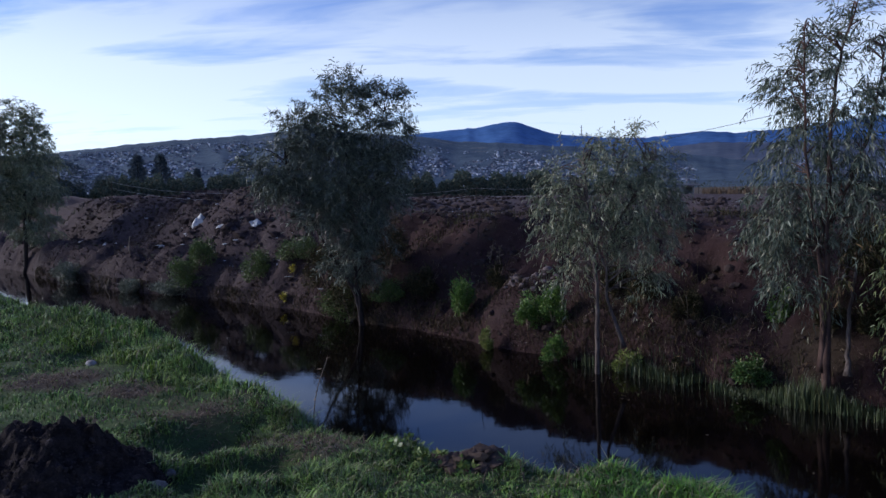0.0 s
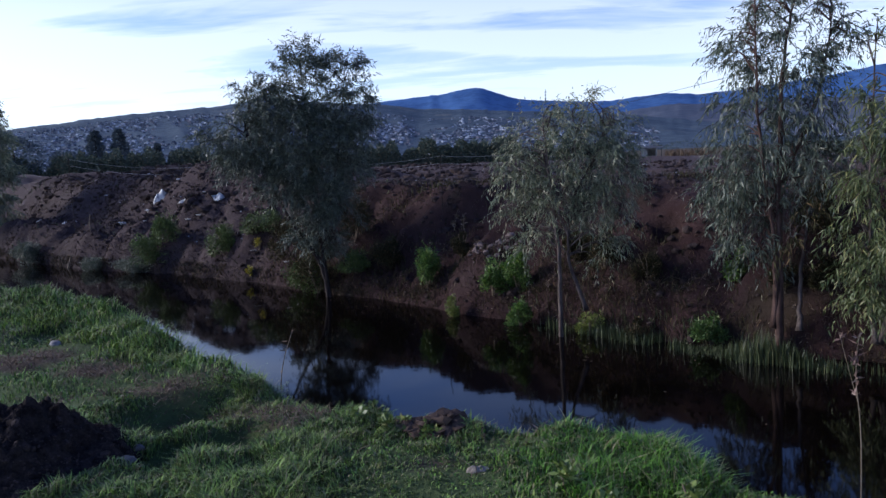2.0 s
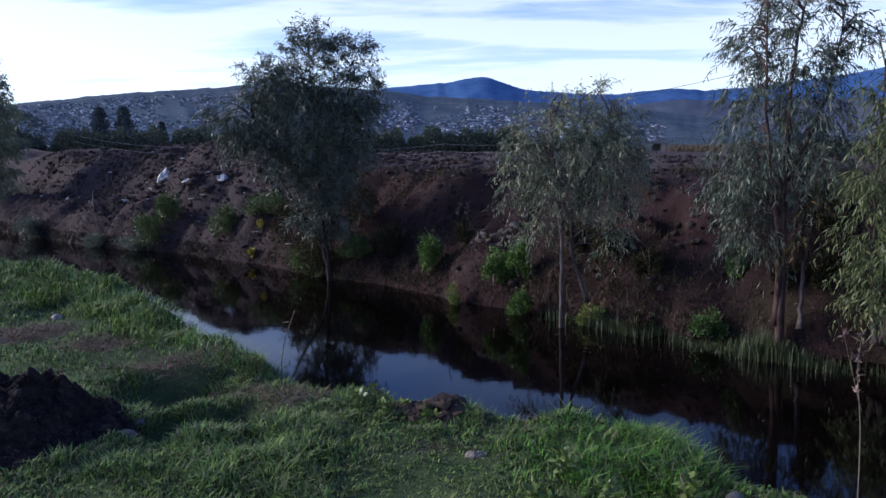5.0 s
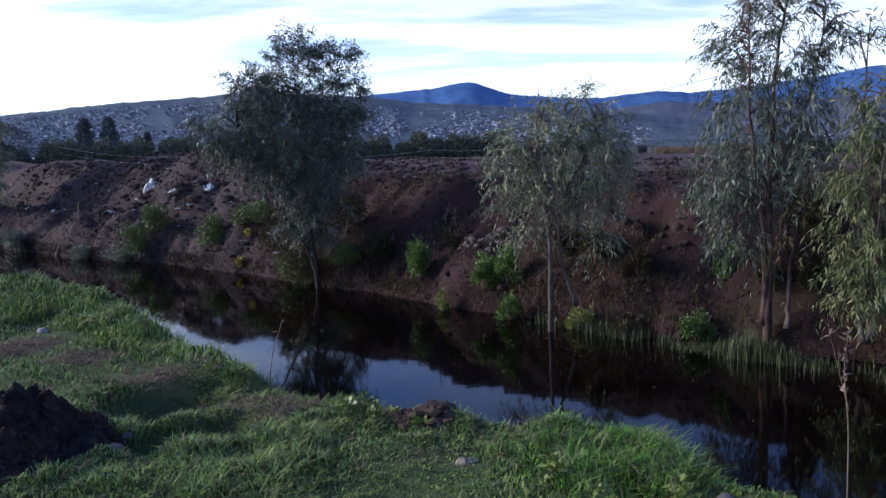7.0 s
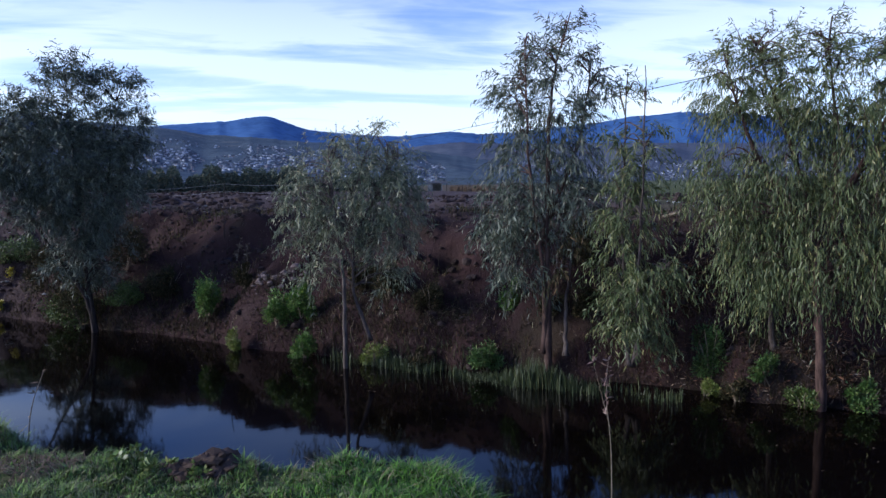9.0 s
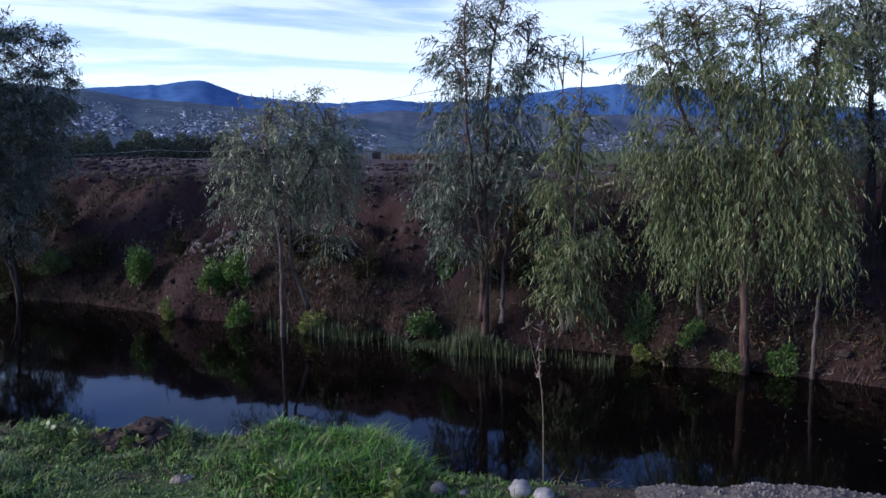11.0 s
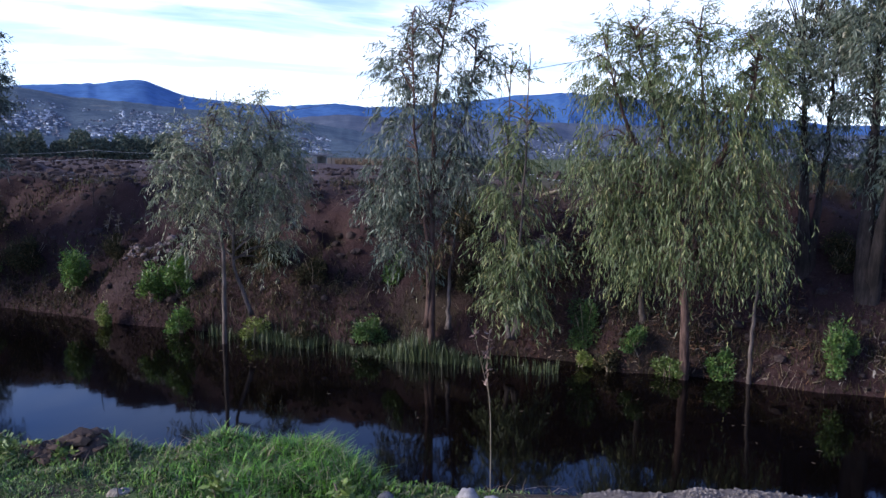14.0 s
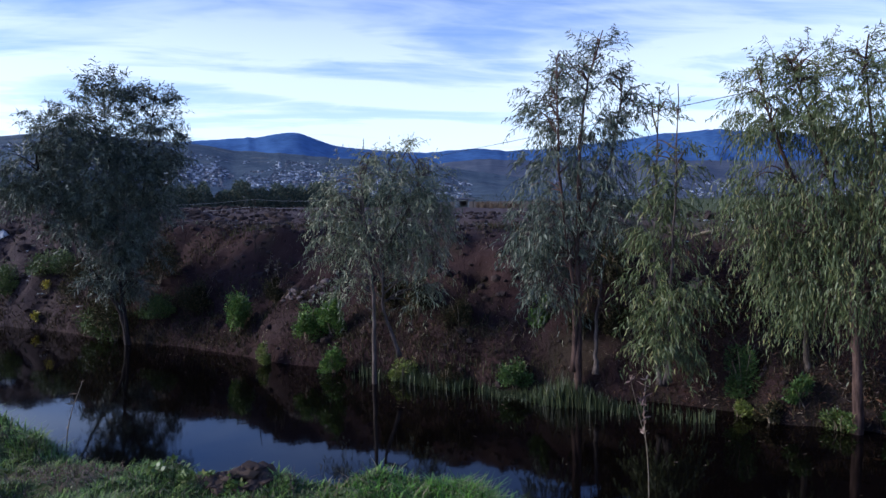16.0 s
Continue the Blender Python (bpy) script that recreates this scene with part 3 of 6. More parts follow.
# ---- trees ----
def lance_leaves(base, along, across, length, width, bend):
    """Narrow lance-shaped leaves, six corners each, bowed towards the tip."""
    n = len(base)
    low = base + along * (length * 0.28)[:, None] + bend * 0.1
    mid = base + along * (length * 0.62)[:, None] + bend * 0.4
    tip = base + along * length[:, None] + bend
    a, b = across * (width * 0.5)[:, None], across * (width * 0.4)[:, None]
    v = np.stack([base, low + a, mid + b, tip, mid - b, low - a], 1).reshape(-1, 3)
    i = np.arange(n)[:, None] * 6
    f = np.concatenate([i + [0, 1, 5], i + [1, 2, 4], i + [1, 4, 5], i + [2, 3, 4]], 1).reshape(-1, 3)
    return v, f


def leaf_spray(rng, tips, ways, leaves, size, droop, strand=1.0):
    """Twigs that bow from the tips, with narrow leaves set left and right along them. Returns twigs and leaves."""
    n = len(tips)
    length = rng.uniform(0.16, 0.44, n) * (0.75 + 0.5 * droop) * strand
    down = np.array((0, 0, -1.0))
    t = np.linspace(0.08, 1, leaves)
    reach = (t[None] * length[:, None])[..., None]
    sink = (droop * length[:, None] * t[None] ** 1.7)[..., None]
    line = tips[:, None] + ways[:, None] * reach * (1 - 0.4 * droop) + down * sink
    run = ways[:, None] * (1 - 0.4 * droop) + down * (droop * 1.7 * t ** 0.7)[None, :, None]
    side = unit(np.cross(run, rng.normal(0, 1, (n, 1, 3)))) * np.where(np.arange(leaves) % 2, 1.0, -1.0)[None, :, None]
    along = unit(unit(run) * 0.6 + side * (0.8 - 0.4 * droop) + down * (0.1 + 0.75 * droop) + rng.normal(0, 0.24, line.shape)).reshape(-1, 3)
    base = (line + rng.normal(0, 0.012, line.shape)).reshape(-1, 3)
    across = unit(np.cross(along, rng.normal(0, 1, along.shape)))
    m = len(base)
    long = size * rng.uniform(0.6, 1.25, m)
    twigs = [tube(line[k][::3], np.linspace(0.005, 0.0018, len(line[k][::3])), 3, close=False) for k in range(0, n, 5)]
    return twigs, lance_leaves(base, along, across, long, size * 0.155 * rng.uniform(0.75, 1.3, m), down * (long * 0.16)[:, None] + rng.normal(0, 0.01, (m, 3)))


def tree(name, base, right, stems, crown, label, seed, bark, leaf, girth=0.06, density=1.0, size=0.115, droop=0.6, leaves=12, deep=0.85, strand=1.0, behind=0.0, group="trees along the far bank"):
    """stems: lines of (sideways, height); crown: clumps of (sideways, height, half width, half height)."""
    rng = np.random.default_rng(seed)
    right = np.array((*right, 0.0))
    back = np.array((-right[1], right[0], 0.0))
    b = np.array((base[0], base[1], 0.0))
    ob = root(name, (base[0], base[1], base[2]), label, "tree", group)
    inv = np.array((base[0], base[1], base[2]))
    lines, trunks, owner = [], [], []
    for i, s in enumerate(stems):
        wob = rng.uniform(-0.12, 0.12)
        pts = [b + right * p[0] + back * (wob * (j / max(1, len(s) - 1)) * 2 + rng.normal(0, 0.03) * (j > 0)) + np.array((0, 0, p[1])) for j, p in enumerate(s)]
        if abs(s[0][1] - base[2]) < 0.35:
            pts[0][2] = min(pts[0][2], base[2]) - 0.25
        line = curve_through(pts, 7)
        k = np.linspace(0, 1, len(line))
        thick = girth * (1.0 if i == 0 else 0.72) * (1 - 0.95 * k ** 0.6) + 0.004
        thick[0] *= 1.35
        line = line + rng.normal(0, 0.006, line.shape) * (k[:, None] > 0.05)
        v, f = tube(line, thick, 8, 0.09, rng)
        trunks.append(solid("trunk", v - inv, f, bark, ob, smooth=True))
        lines.append(line)
        owner += [i] * len(line)
    wood = np.concatenate(lines)
    limbs, sprays, twigs = [], [], []
    ztop, zlow = max(c[1] + c[3] for c in crown), min(c[1] for c in crown)
    for cx, cz, rx, rz in crown:
        rx, rz = rx * 0.96, rz * 0.96
        ry = rx * deep
        centre = b + right * cx + back * behind + np.array((0, 0, cz))
        high = float(ramp(cz, zlow + 0.5 * (ztop - zlow), ztop))
        n = max(8, int(density * 400 * (1 - 0.2 * high) * (rx * rz * ry) ** (2 / 3)))
        m = max(4, n // 5)
        knots = unit(rng.normal(0, 1, (m, 3))) * (rng.uniform(0.05, 1.12, (m, 1)) ** 0.5)
        p = knots[rng.integers(0, m, n)] + rng.normal(0, 0.13, (n, 3))
        tips = centre + right * (p[:, :1] * rx) + back * (p[:, 1:2] * ry) + np.array((0, 0, 1.0)) * (p[:, 2:] * rz * 0.92 + 0.02)
        ways = unit(right * p[:, :1] + back * p[:, 1:2] + np.array((0, 0, 0.35)) * p[:, 2:] + rng.normal(0, 0.35, (n, 3)))
        ways = unit(ways + np.array((0, 0, 0.8 * high)))
        tw, sp = leaf_spray(rng, tips, ways, leaves, size, droop * (1 - 0.7 * high), strand)
        twigs += tw
        sprays.append(sp)
        for i in range(0, n, max(3, n // 6)):
            reach = np.linalg.norm(wood - tips[i], axis=1) + rng.uniform(0, 0.25, len(wood)) + 9 * (wood[:, 2] > tips[i][2] + 0.1)
            near = int(np.argmin(reach))
            start = wood[near]
            mid = (start + tips[i]) / 2 + np.array((0, 0, 0.10)) + rng.normal(0, 0.05, 3)
            limbs.append((owner[near], tube(curve_through([start, mid, tips[i]], 4), np.linspace(0.012, 0.003, 9), 5, close=False)))
    for i, (v, f) in limbs:
        solid("branch", v - inv, f, bark, trunks[i])
    v, f = join(twigs)
    tagged(solid("twig_spray", v - inv, f, bark, ob), kind="stuff")
    big, idx, n = [], [], 0
    for v, f in sprays:
        big.append(v)
        idx.append(f + n)
        n += len(v)
    tagged(solid("foliage", np.concatenate(big) - inv, np.concatenate(idx), leaf, ob), kind="stuff")
    return ob


def place_at(x, y):
    return x, y, max(float(ground_z(x, y)), -0.1)


tree("tree", place_at(-2.79, 15.09), (0.983, 0.182),
     [[(0.03, 0.14), (-0.1, 0.6), (-0.4, 1.15), (-0.75, 1.75), (-1.1, 2.6), (-1.4, 3.3)], [(0.05, 0.2), (-0.08, 0.9), (-0.15, 1.8), (-0.2, 3.2), (-0.28, 4.8)], [(-0.12, 1.3), (0.3, 2.5), (0.6, 4.5)]],
     [(-0.3, 4.72, 0.36, 0.33), (-0.35, 4.3, 0.58, 0.4), (0.52, 4.45, 0.4, 0.36), (0.72, 4.0, 0.36, 0.42), (-1.2, 4.02, 0.34, 0.24), (-0.9, 3.7, 0.62, 0.45), (-1.6, 3.2, 0.58, 0.45), (-1.35, 2.7, 0.56, 0.4), (-0.5, 3.4, 0.75, 0.6), (0.3, 3.5, 0.66, 0.6), (0.72, 3.3, 0.33, 0.5), (-0.3, 2.6, 0.68, 0.5), (0.4, 2.6, 0.48, 0.5), (-0.7, 2.2, 0.48, 0.35), (0.0, 2.0, 0.48, 0.4), (-0.15, 1.6, 0.4, 0.35), (0.35, 1.9, 0.3, 0.4), (-0.3, 1.2, 0.3, 0.3), (0.1, 1.1, 0.25, 0.3)],
     "broad dark grey-green tree with leaning trunks at the water", 1, BARK_DARK, LEAF_DEEP, 0.075, 3.3, 0.098, 0.3)
tree("tree", place_at(1.29, 10.88), (0.993, -0.118),
     [[(0.0, -0.0), (-0.0, 1.3), (-0.12, 2.56), (-0.15, 3.12)], [(0.37, 0.38), (0.15, 1.08), (0.14, 1.45), (0.03, 1.92), (0.31, 2.9)], [(0.14, 1.45), (0.19, 1.84), (0.55, 2.54), (0.82, 2.99)]],
     [(0.15, 3.05, 0.34, 0.25), (-0.35, 2.82, 0.34, 0.32), (0.5, 3.02, 0.36, 0.3), (0.82, 2.82, 0.25, 0.32), (-0.02, 2.4, 0.36, 0.39), (-0.52, 2.35, 0.3, 0.42), (0.55, 2.4, 0.4, 0.43), (0.94, 2.35, 0.18, 0.32), (-0.25, 1.9, 0.32, 0.29), (0.6, 1.8, 0.28, 0.39), (0.42, 3.3, 0.16, 0.14), (0.2, 2, 0.26, 0.22), (-0.32, 1.45, 0.24, 0.22), (0.65, 1.3, 0.22, 0.24), (-0.62, 1.95, 0.22, 0.33), (0.9, 1.85, 0.22, 0.33), (-0.65, 2.55, 0.2, 0.25), (0.26, 2.7, 0.46, 0.4), (0.76, 2.62, 0.3, 0.4)],
     "small round-topped tree with slim pale trunks at the water's edge", 2, BARK, LEAF_GREY, 0.042, 2.6, 0.074, 0.5, behind=0.08)
tree("tree", place_at(3.79, 9.38), (0.928, -0.372),
     [[(0.0, 0.34), (-0.01, 1.4), (0.01, 2.71), (0.07, 3.8), (0.3, 4.68)], [(-0.06, 0.36), (-0.06, 1.4), (-0.22, 2.71), (-0.27, 4.33)], [(0.01, 2.13), (0.39, 3.08), (0.57, 4.11)]],
     [(0.27, 4.54, 0.22, 0.24), (-0.16, 4.28, 0.17, 0.24), (0.0, 4.04, 0.33, 0.29), (0.42, 4.07, 0.25, 0.28), (-0.5, 3.82, 0.2, 0.22), (-0.4, 3.58, 0.3, 0.27), (0.11, 3.56, 0.53, 0.33), (0.71, 3.78, 0.21, 0.26), (-0.37, 3.0, 0.39, 0.39), (0.3, 2.94, 0.38, 0.48), (-0.61, 2.33, 0.32, 0.39), (-0.22, 2.32, 0.44, 0.44), (0.39, 2.32, 0.34, 0.43), (-0.66, 1.84, 0.24, 0.34), (-0.27, 1.79, 0.34, 0.34), (-0.37, 1.35, 0.29, 0.2)],
     "tall slender tree with peeling reddish bark and narrow leaves", 3, BARK_RED, LEAF_DARK, 0.06, 3.1, 0.081, 0.55, behind=0.1)
tree("sapling", place_at(3.97, 9.22), (0.919, -0.393),
     [[(-0.01, 0.34), (0.0, 0.93), (0.07, 1.65), (0.12, 2.03)]],
     [(0.02, 1.7, 0.26, 0.24), (0.16, 1.94, 0.21, 0.24), (-0.12, 1.51, 0.19, 0.19)], "thin sapling with greyish leaves beside the tall tree", 4, BARK, LEAF_DIM, 0.035, 0.9, 0.09, 0.6)
tree("tree", place_at(4.54, 8.6), (0.885, -0.465),
     [[(-0.0, 0.31), (-0.05, 0.86), (-0.08, 2.14), (-0.03, 3.9)], [(0.1, 0.36), (0.1, 1.23), (0.16, 2.6), (0.18, 3.93)], [(0.04, 0.31), (0.15, 0.96), (0.4, 1.51)]],
     [(-0.07, 3.05, 0.18, 0.32), (0.22, 3.04, 0.17, 0.31), (0.08, 2.6, 0.28, 0.41), (0.04, 2.05, 0.28, 0.41), (-0.14, 1.6, 0.27, 0.32), (0.29, 1.51, 0.27, 0.32), (0.05, 1.09, 0.34, 0.41), (-0.06, 0.77, 0.20, 0.32), (-0.01, 3.67, 0.06, 0.25), (0.15, 3.58, 0.04, 0.27), (0.20, 0.83, 0.21, 0.27)],
     "narrow tree leafy at the foot with bare twigs on top", 5, BARK, LEAF_WILLOW, 0.04, 3.2, 0.082, 0.6)
tree("willow_tree", place_at(6.18, 7.22), (0.764, -0.646),
     [[(-0.0, 0.1), (-0.03, 0.94), (-0.18, 2.24), (-0.49, 3.32), (-0.74, 4.09)], [(-0.03, 0.94), (0.08, 2.24), (0.06, 3.32), (-0.02, 4.07)], [(-0.17, 2.01), (-0.73, 2.89), (-1.03, 3.84)], [(0.08, 2.24), (0.53, 3.11), (0.64, 3.81)]],
     [(-0.99, 3.93, 0.33, 0.26), (-0.44, 4.04, 0.25, 0.26), (-0.01, 3.95, 0.25, 0.3), (-0.75, 3.36, 0.5, 0.35), (-0.02, 3.36, 0.49, 0.43), (0.55, 3.44, 0.32, 0.38), (-1.03, 2.66, 0.36, 0.45), (-0.37, 2.63, 0.52, 0.49), (0.35, 2.64, 0.47, 0.48), (0.75, 2.77, 0.27, 0.43), (-1.14, 2.17, 0.22, 0.36), (-0.68, 2.01, 0.43, 0.45), (-0.02, 1.94, 0.47, 0.53), (0.65, 1.88, 0.35, 0.48), (-0.93, 1.72, 0.15, 0.23), (-0.29, 1.43, 0.34, 0.32), (0.31, 1.42, 0.21, 0.31), (0.76, 1.63, 0.21, 0.26), (-1.04, 3.6, 0.28, 0.3), (-0.64, 3.95, 0.24, 0.2), (0.26, 3.9, 0.28, 0.25), (0.66, 3.75, 0.28, 0.3), (-0.34, 3.65, 0.43, 0.35), (0.31, 3.2, 0.43, 0.4), (-0.54, 1.63, 0.33, 0.3), (0.51, 1.78, 0.28, 0.3)],
     "large weeping willow with dense hanging green leaves", 6, BARK_RED, LEAF_WILLOW, 0.075, 3.3, 0.067, 0.85, 16, strand=1.15)
tree("sapling", place_at(6.75, 6.78), (0.712, -0.702),
     [[(0.0, 0.17), (0.01, 0.62), (0.03, 1.17), (-0.02, 1.78)]],
     [(0.0, 1.7, 0.22, 0.25), (-0.08, 2.2, 0.25, 0.25)],
     "slim leaning sapling under the willow", 7, BARK, LEAF_WILLOW, 0.035, 1.4, 0.09, 0.9)
tree("sapling", place_at(6.06, 7.89), (0.797, -0.603),
     [[(-0.0, 0.6), (-0.03, 0.99), (-0.0, 1.68)]],
     [(0.0, 1.8, 0.28, 0.3), (0.05, 2.3, 0.3, 0.3)],
     "thick grey sapling half hidden behind the willow", 8, BARK, LEAF_WILLOW, 0.06, 1.4, 0.09, 0.9)
tree("tree", place_at(8.04, 7.24), (0.678, -0.735),
     [[(0.0, 1.16), (-0.06, 1.76), (-0.09, 2.41), (-0.14, 3.33), (-0.18, 3.95)], [(0.02, 1.19), (0.06, 1.69), (0.12, 2.26), (0.17, 3.31), (0.18, 3.93)]],
     [(-0.21, 4.35, 0.39, 0.28), (-0.48, 4.23, 0.29, 0.29), (-0.1, 3.74, 0.29, 0.29), (0.16, 4.15, 0.24, 0.28), (-0.05, 4.9, 0.43, 0.28), (-0.46, 4.83, 0.28, 0.28), (0.07, 5.35, 0.38, 0.28), (0.12, 3.17, 0.19, 0.43), (-0.23, 2.79, 0.17, 0.38), (-0.3, 3.93, 0.43, 0.33), (0.17, 3.64, 0.33, 0.33), (0.41, 4.49, 0.38, 0.38), (-0.45, 3.45, 0.38, 0.38), (-0.09, 2.73, 0.2, 0.45), (0.16, 2.72, 0.16, 0.4)],
     "tall dark tree with two straight trunks on the bank", 9, BARK_DARK, LEAF_DARK, 0.125, 3.3, 0.082, 0.5, behind=0.2)
tree("tree", place_at(8.25, 6.52), (0.634, -0.773),
     [[(-0.01, 0.92), (-0.05, 1.45), (-0.05, 2.13), (-0.04, 2.94), (-0.06, 3.73), (-0.09, 4.5)], [(0.03, 0.95), (0.09, 1.73), (0.17, 2.34), (0.2, 3.13), (0.19, 3.9), (0.24, 4.53)], [(0.2, 3.13), (0.08, 3.52), (0.03, 3.98)], [(0.19, 3.9), (0.52, 4.19), (0.78, 4.41)]],
     [(-0.05, 4.35, 0.46, 0.32), (0.46, 4.32, 0.36, 0.27), (0.98, 4.2, 0.3, 0.18), (0.1, 3.9, 0.46, 0.22), (0.6, 3.83, 0.36, 0.27), (0.2, 2.64, 0.18, 0.36), (0.45, 3.05, 0.2, 0.4), (-0.2, 3.14, 0.18, 0.4), (-0.07, 4.87, 0.49, 0.31), (0.43, 4.87, 0.4, 0.27), (-0.21, 4.04, 0.28, 0.28), (0.22, 5.29, 0.4, 0.29), (0.09, 3.81, 0.45, 0.31), (0.67, 3.63, 0.38, 0.31), (0.36, 4.3, 0.54, 0.36), (1.03, 4.03, 0.36, 0.27), (-0.09, 4.84, 0.54, 0.36), (-0.09, 3.41, 0.36, 0.36), (0.54, 3.32, 0.36, 0.31), (0.81, 4.39, 0.45, 0.31), (0.85, 3.41, 0.36, 0.36), (0.25, 2.7, 0.26, 0.35), (0.23, 2.24, 0.28, 0.35), (0.32, 1.9, 0.2, 0.2), (-0.11, 2.61, 0.16, 0.4)],
     "tall dark tree with thick trunks and a heavy high crown", 10, BARK_DARK, LEAF_DARK, 0.155, 3.3, 0.082, 0.5, behind=0.2)
tree("tree", place_at(8.4, 5.27), (0.539, -0.843),
     [[(-0.0, 0.4), (0.01, 1.03), (0.03, 1.55), (0.12, 2.51), (0.2, 3.72)], [(0.13, 0.61), (0.22, 1.09), (0.24, 1.64), (0.41, 2.51), (0.49, 3.5)], [(0.03, 1.55), (-0.24, 2.21), (-0.4, 3.13)]],
     [(0.24, 3.71, 0.32, 0.24), (0.07, 3.4, 0.2, 0.2), (0.43, 3.39, 0.28, 0.28), (-0.36, 3.17, 0.21, 0.21), (-0.33, 2.55, 0.34, 0.3), (-0.01, 2.22, 0.46, 0.38), (0.34, 2.59, 0.37, 0.53), (-0.46, 2.04, 0.21, 0.34), (-0.13, 1.58, 0.25, 0.19), (0.36, 1.48, 0.25, 0.25), (0.59, 3.11, 0.32, 0.48), (0.71, 2.23, 0.32, 0.48), (0.1, 2.9, 0.4, 0.4), (0.85, 2.7, 0.35, 0.4), (0.3, 1.9, 0.45, 0.35), (0.75, 1.8, 0.3, 0.3), (-0.35, 1.75, 0.3, 0.25)],
     "grey-green tree with two pale forked trunks", 11, BARK, LEAF_OLIVE, 0.055, 1.5, 0.085, 0.65)
tree("tree", place_at(-17.6, 27.4), (0.842, 0.54),
     [[(0, 0.5), (0.07, 2.2), (0.2, 4.4), (0.15, 6.0)], [(0.05, 1.6), (0.5, 3.0), (0.9, 4.2)]],
     [(-0.15, 5.6, 0.9, 0.7), (-1.25, 5.2, 1, 0.9), (0.55, 4.9, 0.7, 0.7), (-0.25, 4.4, 1.2, 0.8), (-1.45, 3.8, 1.2, 0.9), (0.65, 3.9, 0.8, 0.7), (-0.15, 3.1, 1.2, 0.8), (0.85, 3, 0.6, 0.5), (-1.25, 2.6, 1.1, 0.7), (0.05, 2.2, 1, 0.6), (0.45, 1.6, 0.7, 0.5)],
     "grey-green tree further up the canal", 12, BARK_DARK, LEAF_GREY, 0.10, 1.3, 0.16, 0.4)


# ---- bushes and weeds ----
def bush(name, at, wide, high, mat, label, seed, size=0.06, count=420, broad=0.45, droop=0.1, stems=6, category="bush", group=""):
    rng = np.random.default_rng(seed)
    x, y, z = place_at(*at)
    z = max(z, 0.0)
    ob = root(name, (x, y, z), label, category, group)
    r = wide / 2
    # rounded clumps of leaves of uneven height, a few shoots standing out
    clumps = max(4, int(11 * wide / 0.5) if category == "bush" else 4)
    a, d = rng.uniform(0, 6.28, clumps), rng.random(clumps) ** 0.6
    mid = np.stack([np.cos(a) * d * r * 0.7, np.sin(a) * d * r * 0.7, high * rng.uniform(0.12, 0.82, clumps) * (1 - 0.35 * d ** 2)], 1)
    big = rng.uniform(0.14, 0.42, clumps)[:, None] * np.array((r, r, high * 0.62)) + 0.015
    which = rng.integers(0, clumps, count)
    way = unit(rng.normal(0, 1, (count, 3)))
    p = mid[which] + way * big[which] * (rng.uniform(0.25, 1.0, (count, 1)) ** 0.6)
    shoot = rng.random(count) < 0.12
    p[shoot] += np.array((0, 0, 1.0)) * (rng.random(count) * high * 0.22)[shoot][:, None]
    p[:, 2] = np.abs(p[:, 2]) + 0.005
    along = unit(way * 0.8 + np.array((0, 0, 0.35 - droop)) + rng.normal(0, 0.45, way.shape))
    across = unit(np.cross(along, np.array((0, 0, 1.0)) + rng.normal(0, 0.35 if category == "weed" else 0.8, along.shape)))
    v, f = blades(p, along, across, size * rng.uniform(0.6, 1.3, count), size * broad * rng.uniform(0.8, 1.3, count), rng.normal(0, 0.15 * size, (count, 3)), rng, 0.5)
    tagged(solid("foliage", v, f, mat, ob), kind="stuff")
    for _ in range(stems):
        a = rng.uniform(0, 6.28)
        top = np.array((math.cos(a) * r * 0.6, math.sin(a) * r * 0.6, high * rng.uniform(0.5, 0.85)))
        v, f = tube(curve_through([(rng.normal(0, 0.02), rng.normal(0, 0.02), -0.06), top * (0.45, 0.45, 0.5), top], 3), np.linspace(0.008, 0.003, 7), 4, close=False)
        solid("stem", v, f, DRY, ob)
    return ob


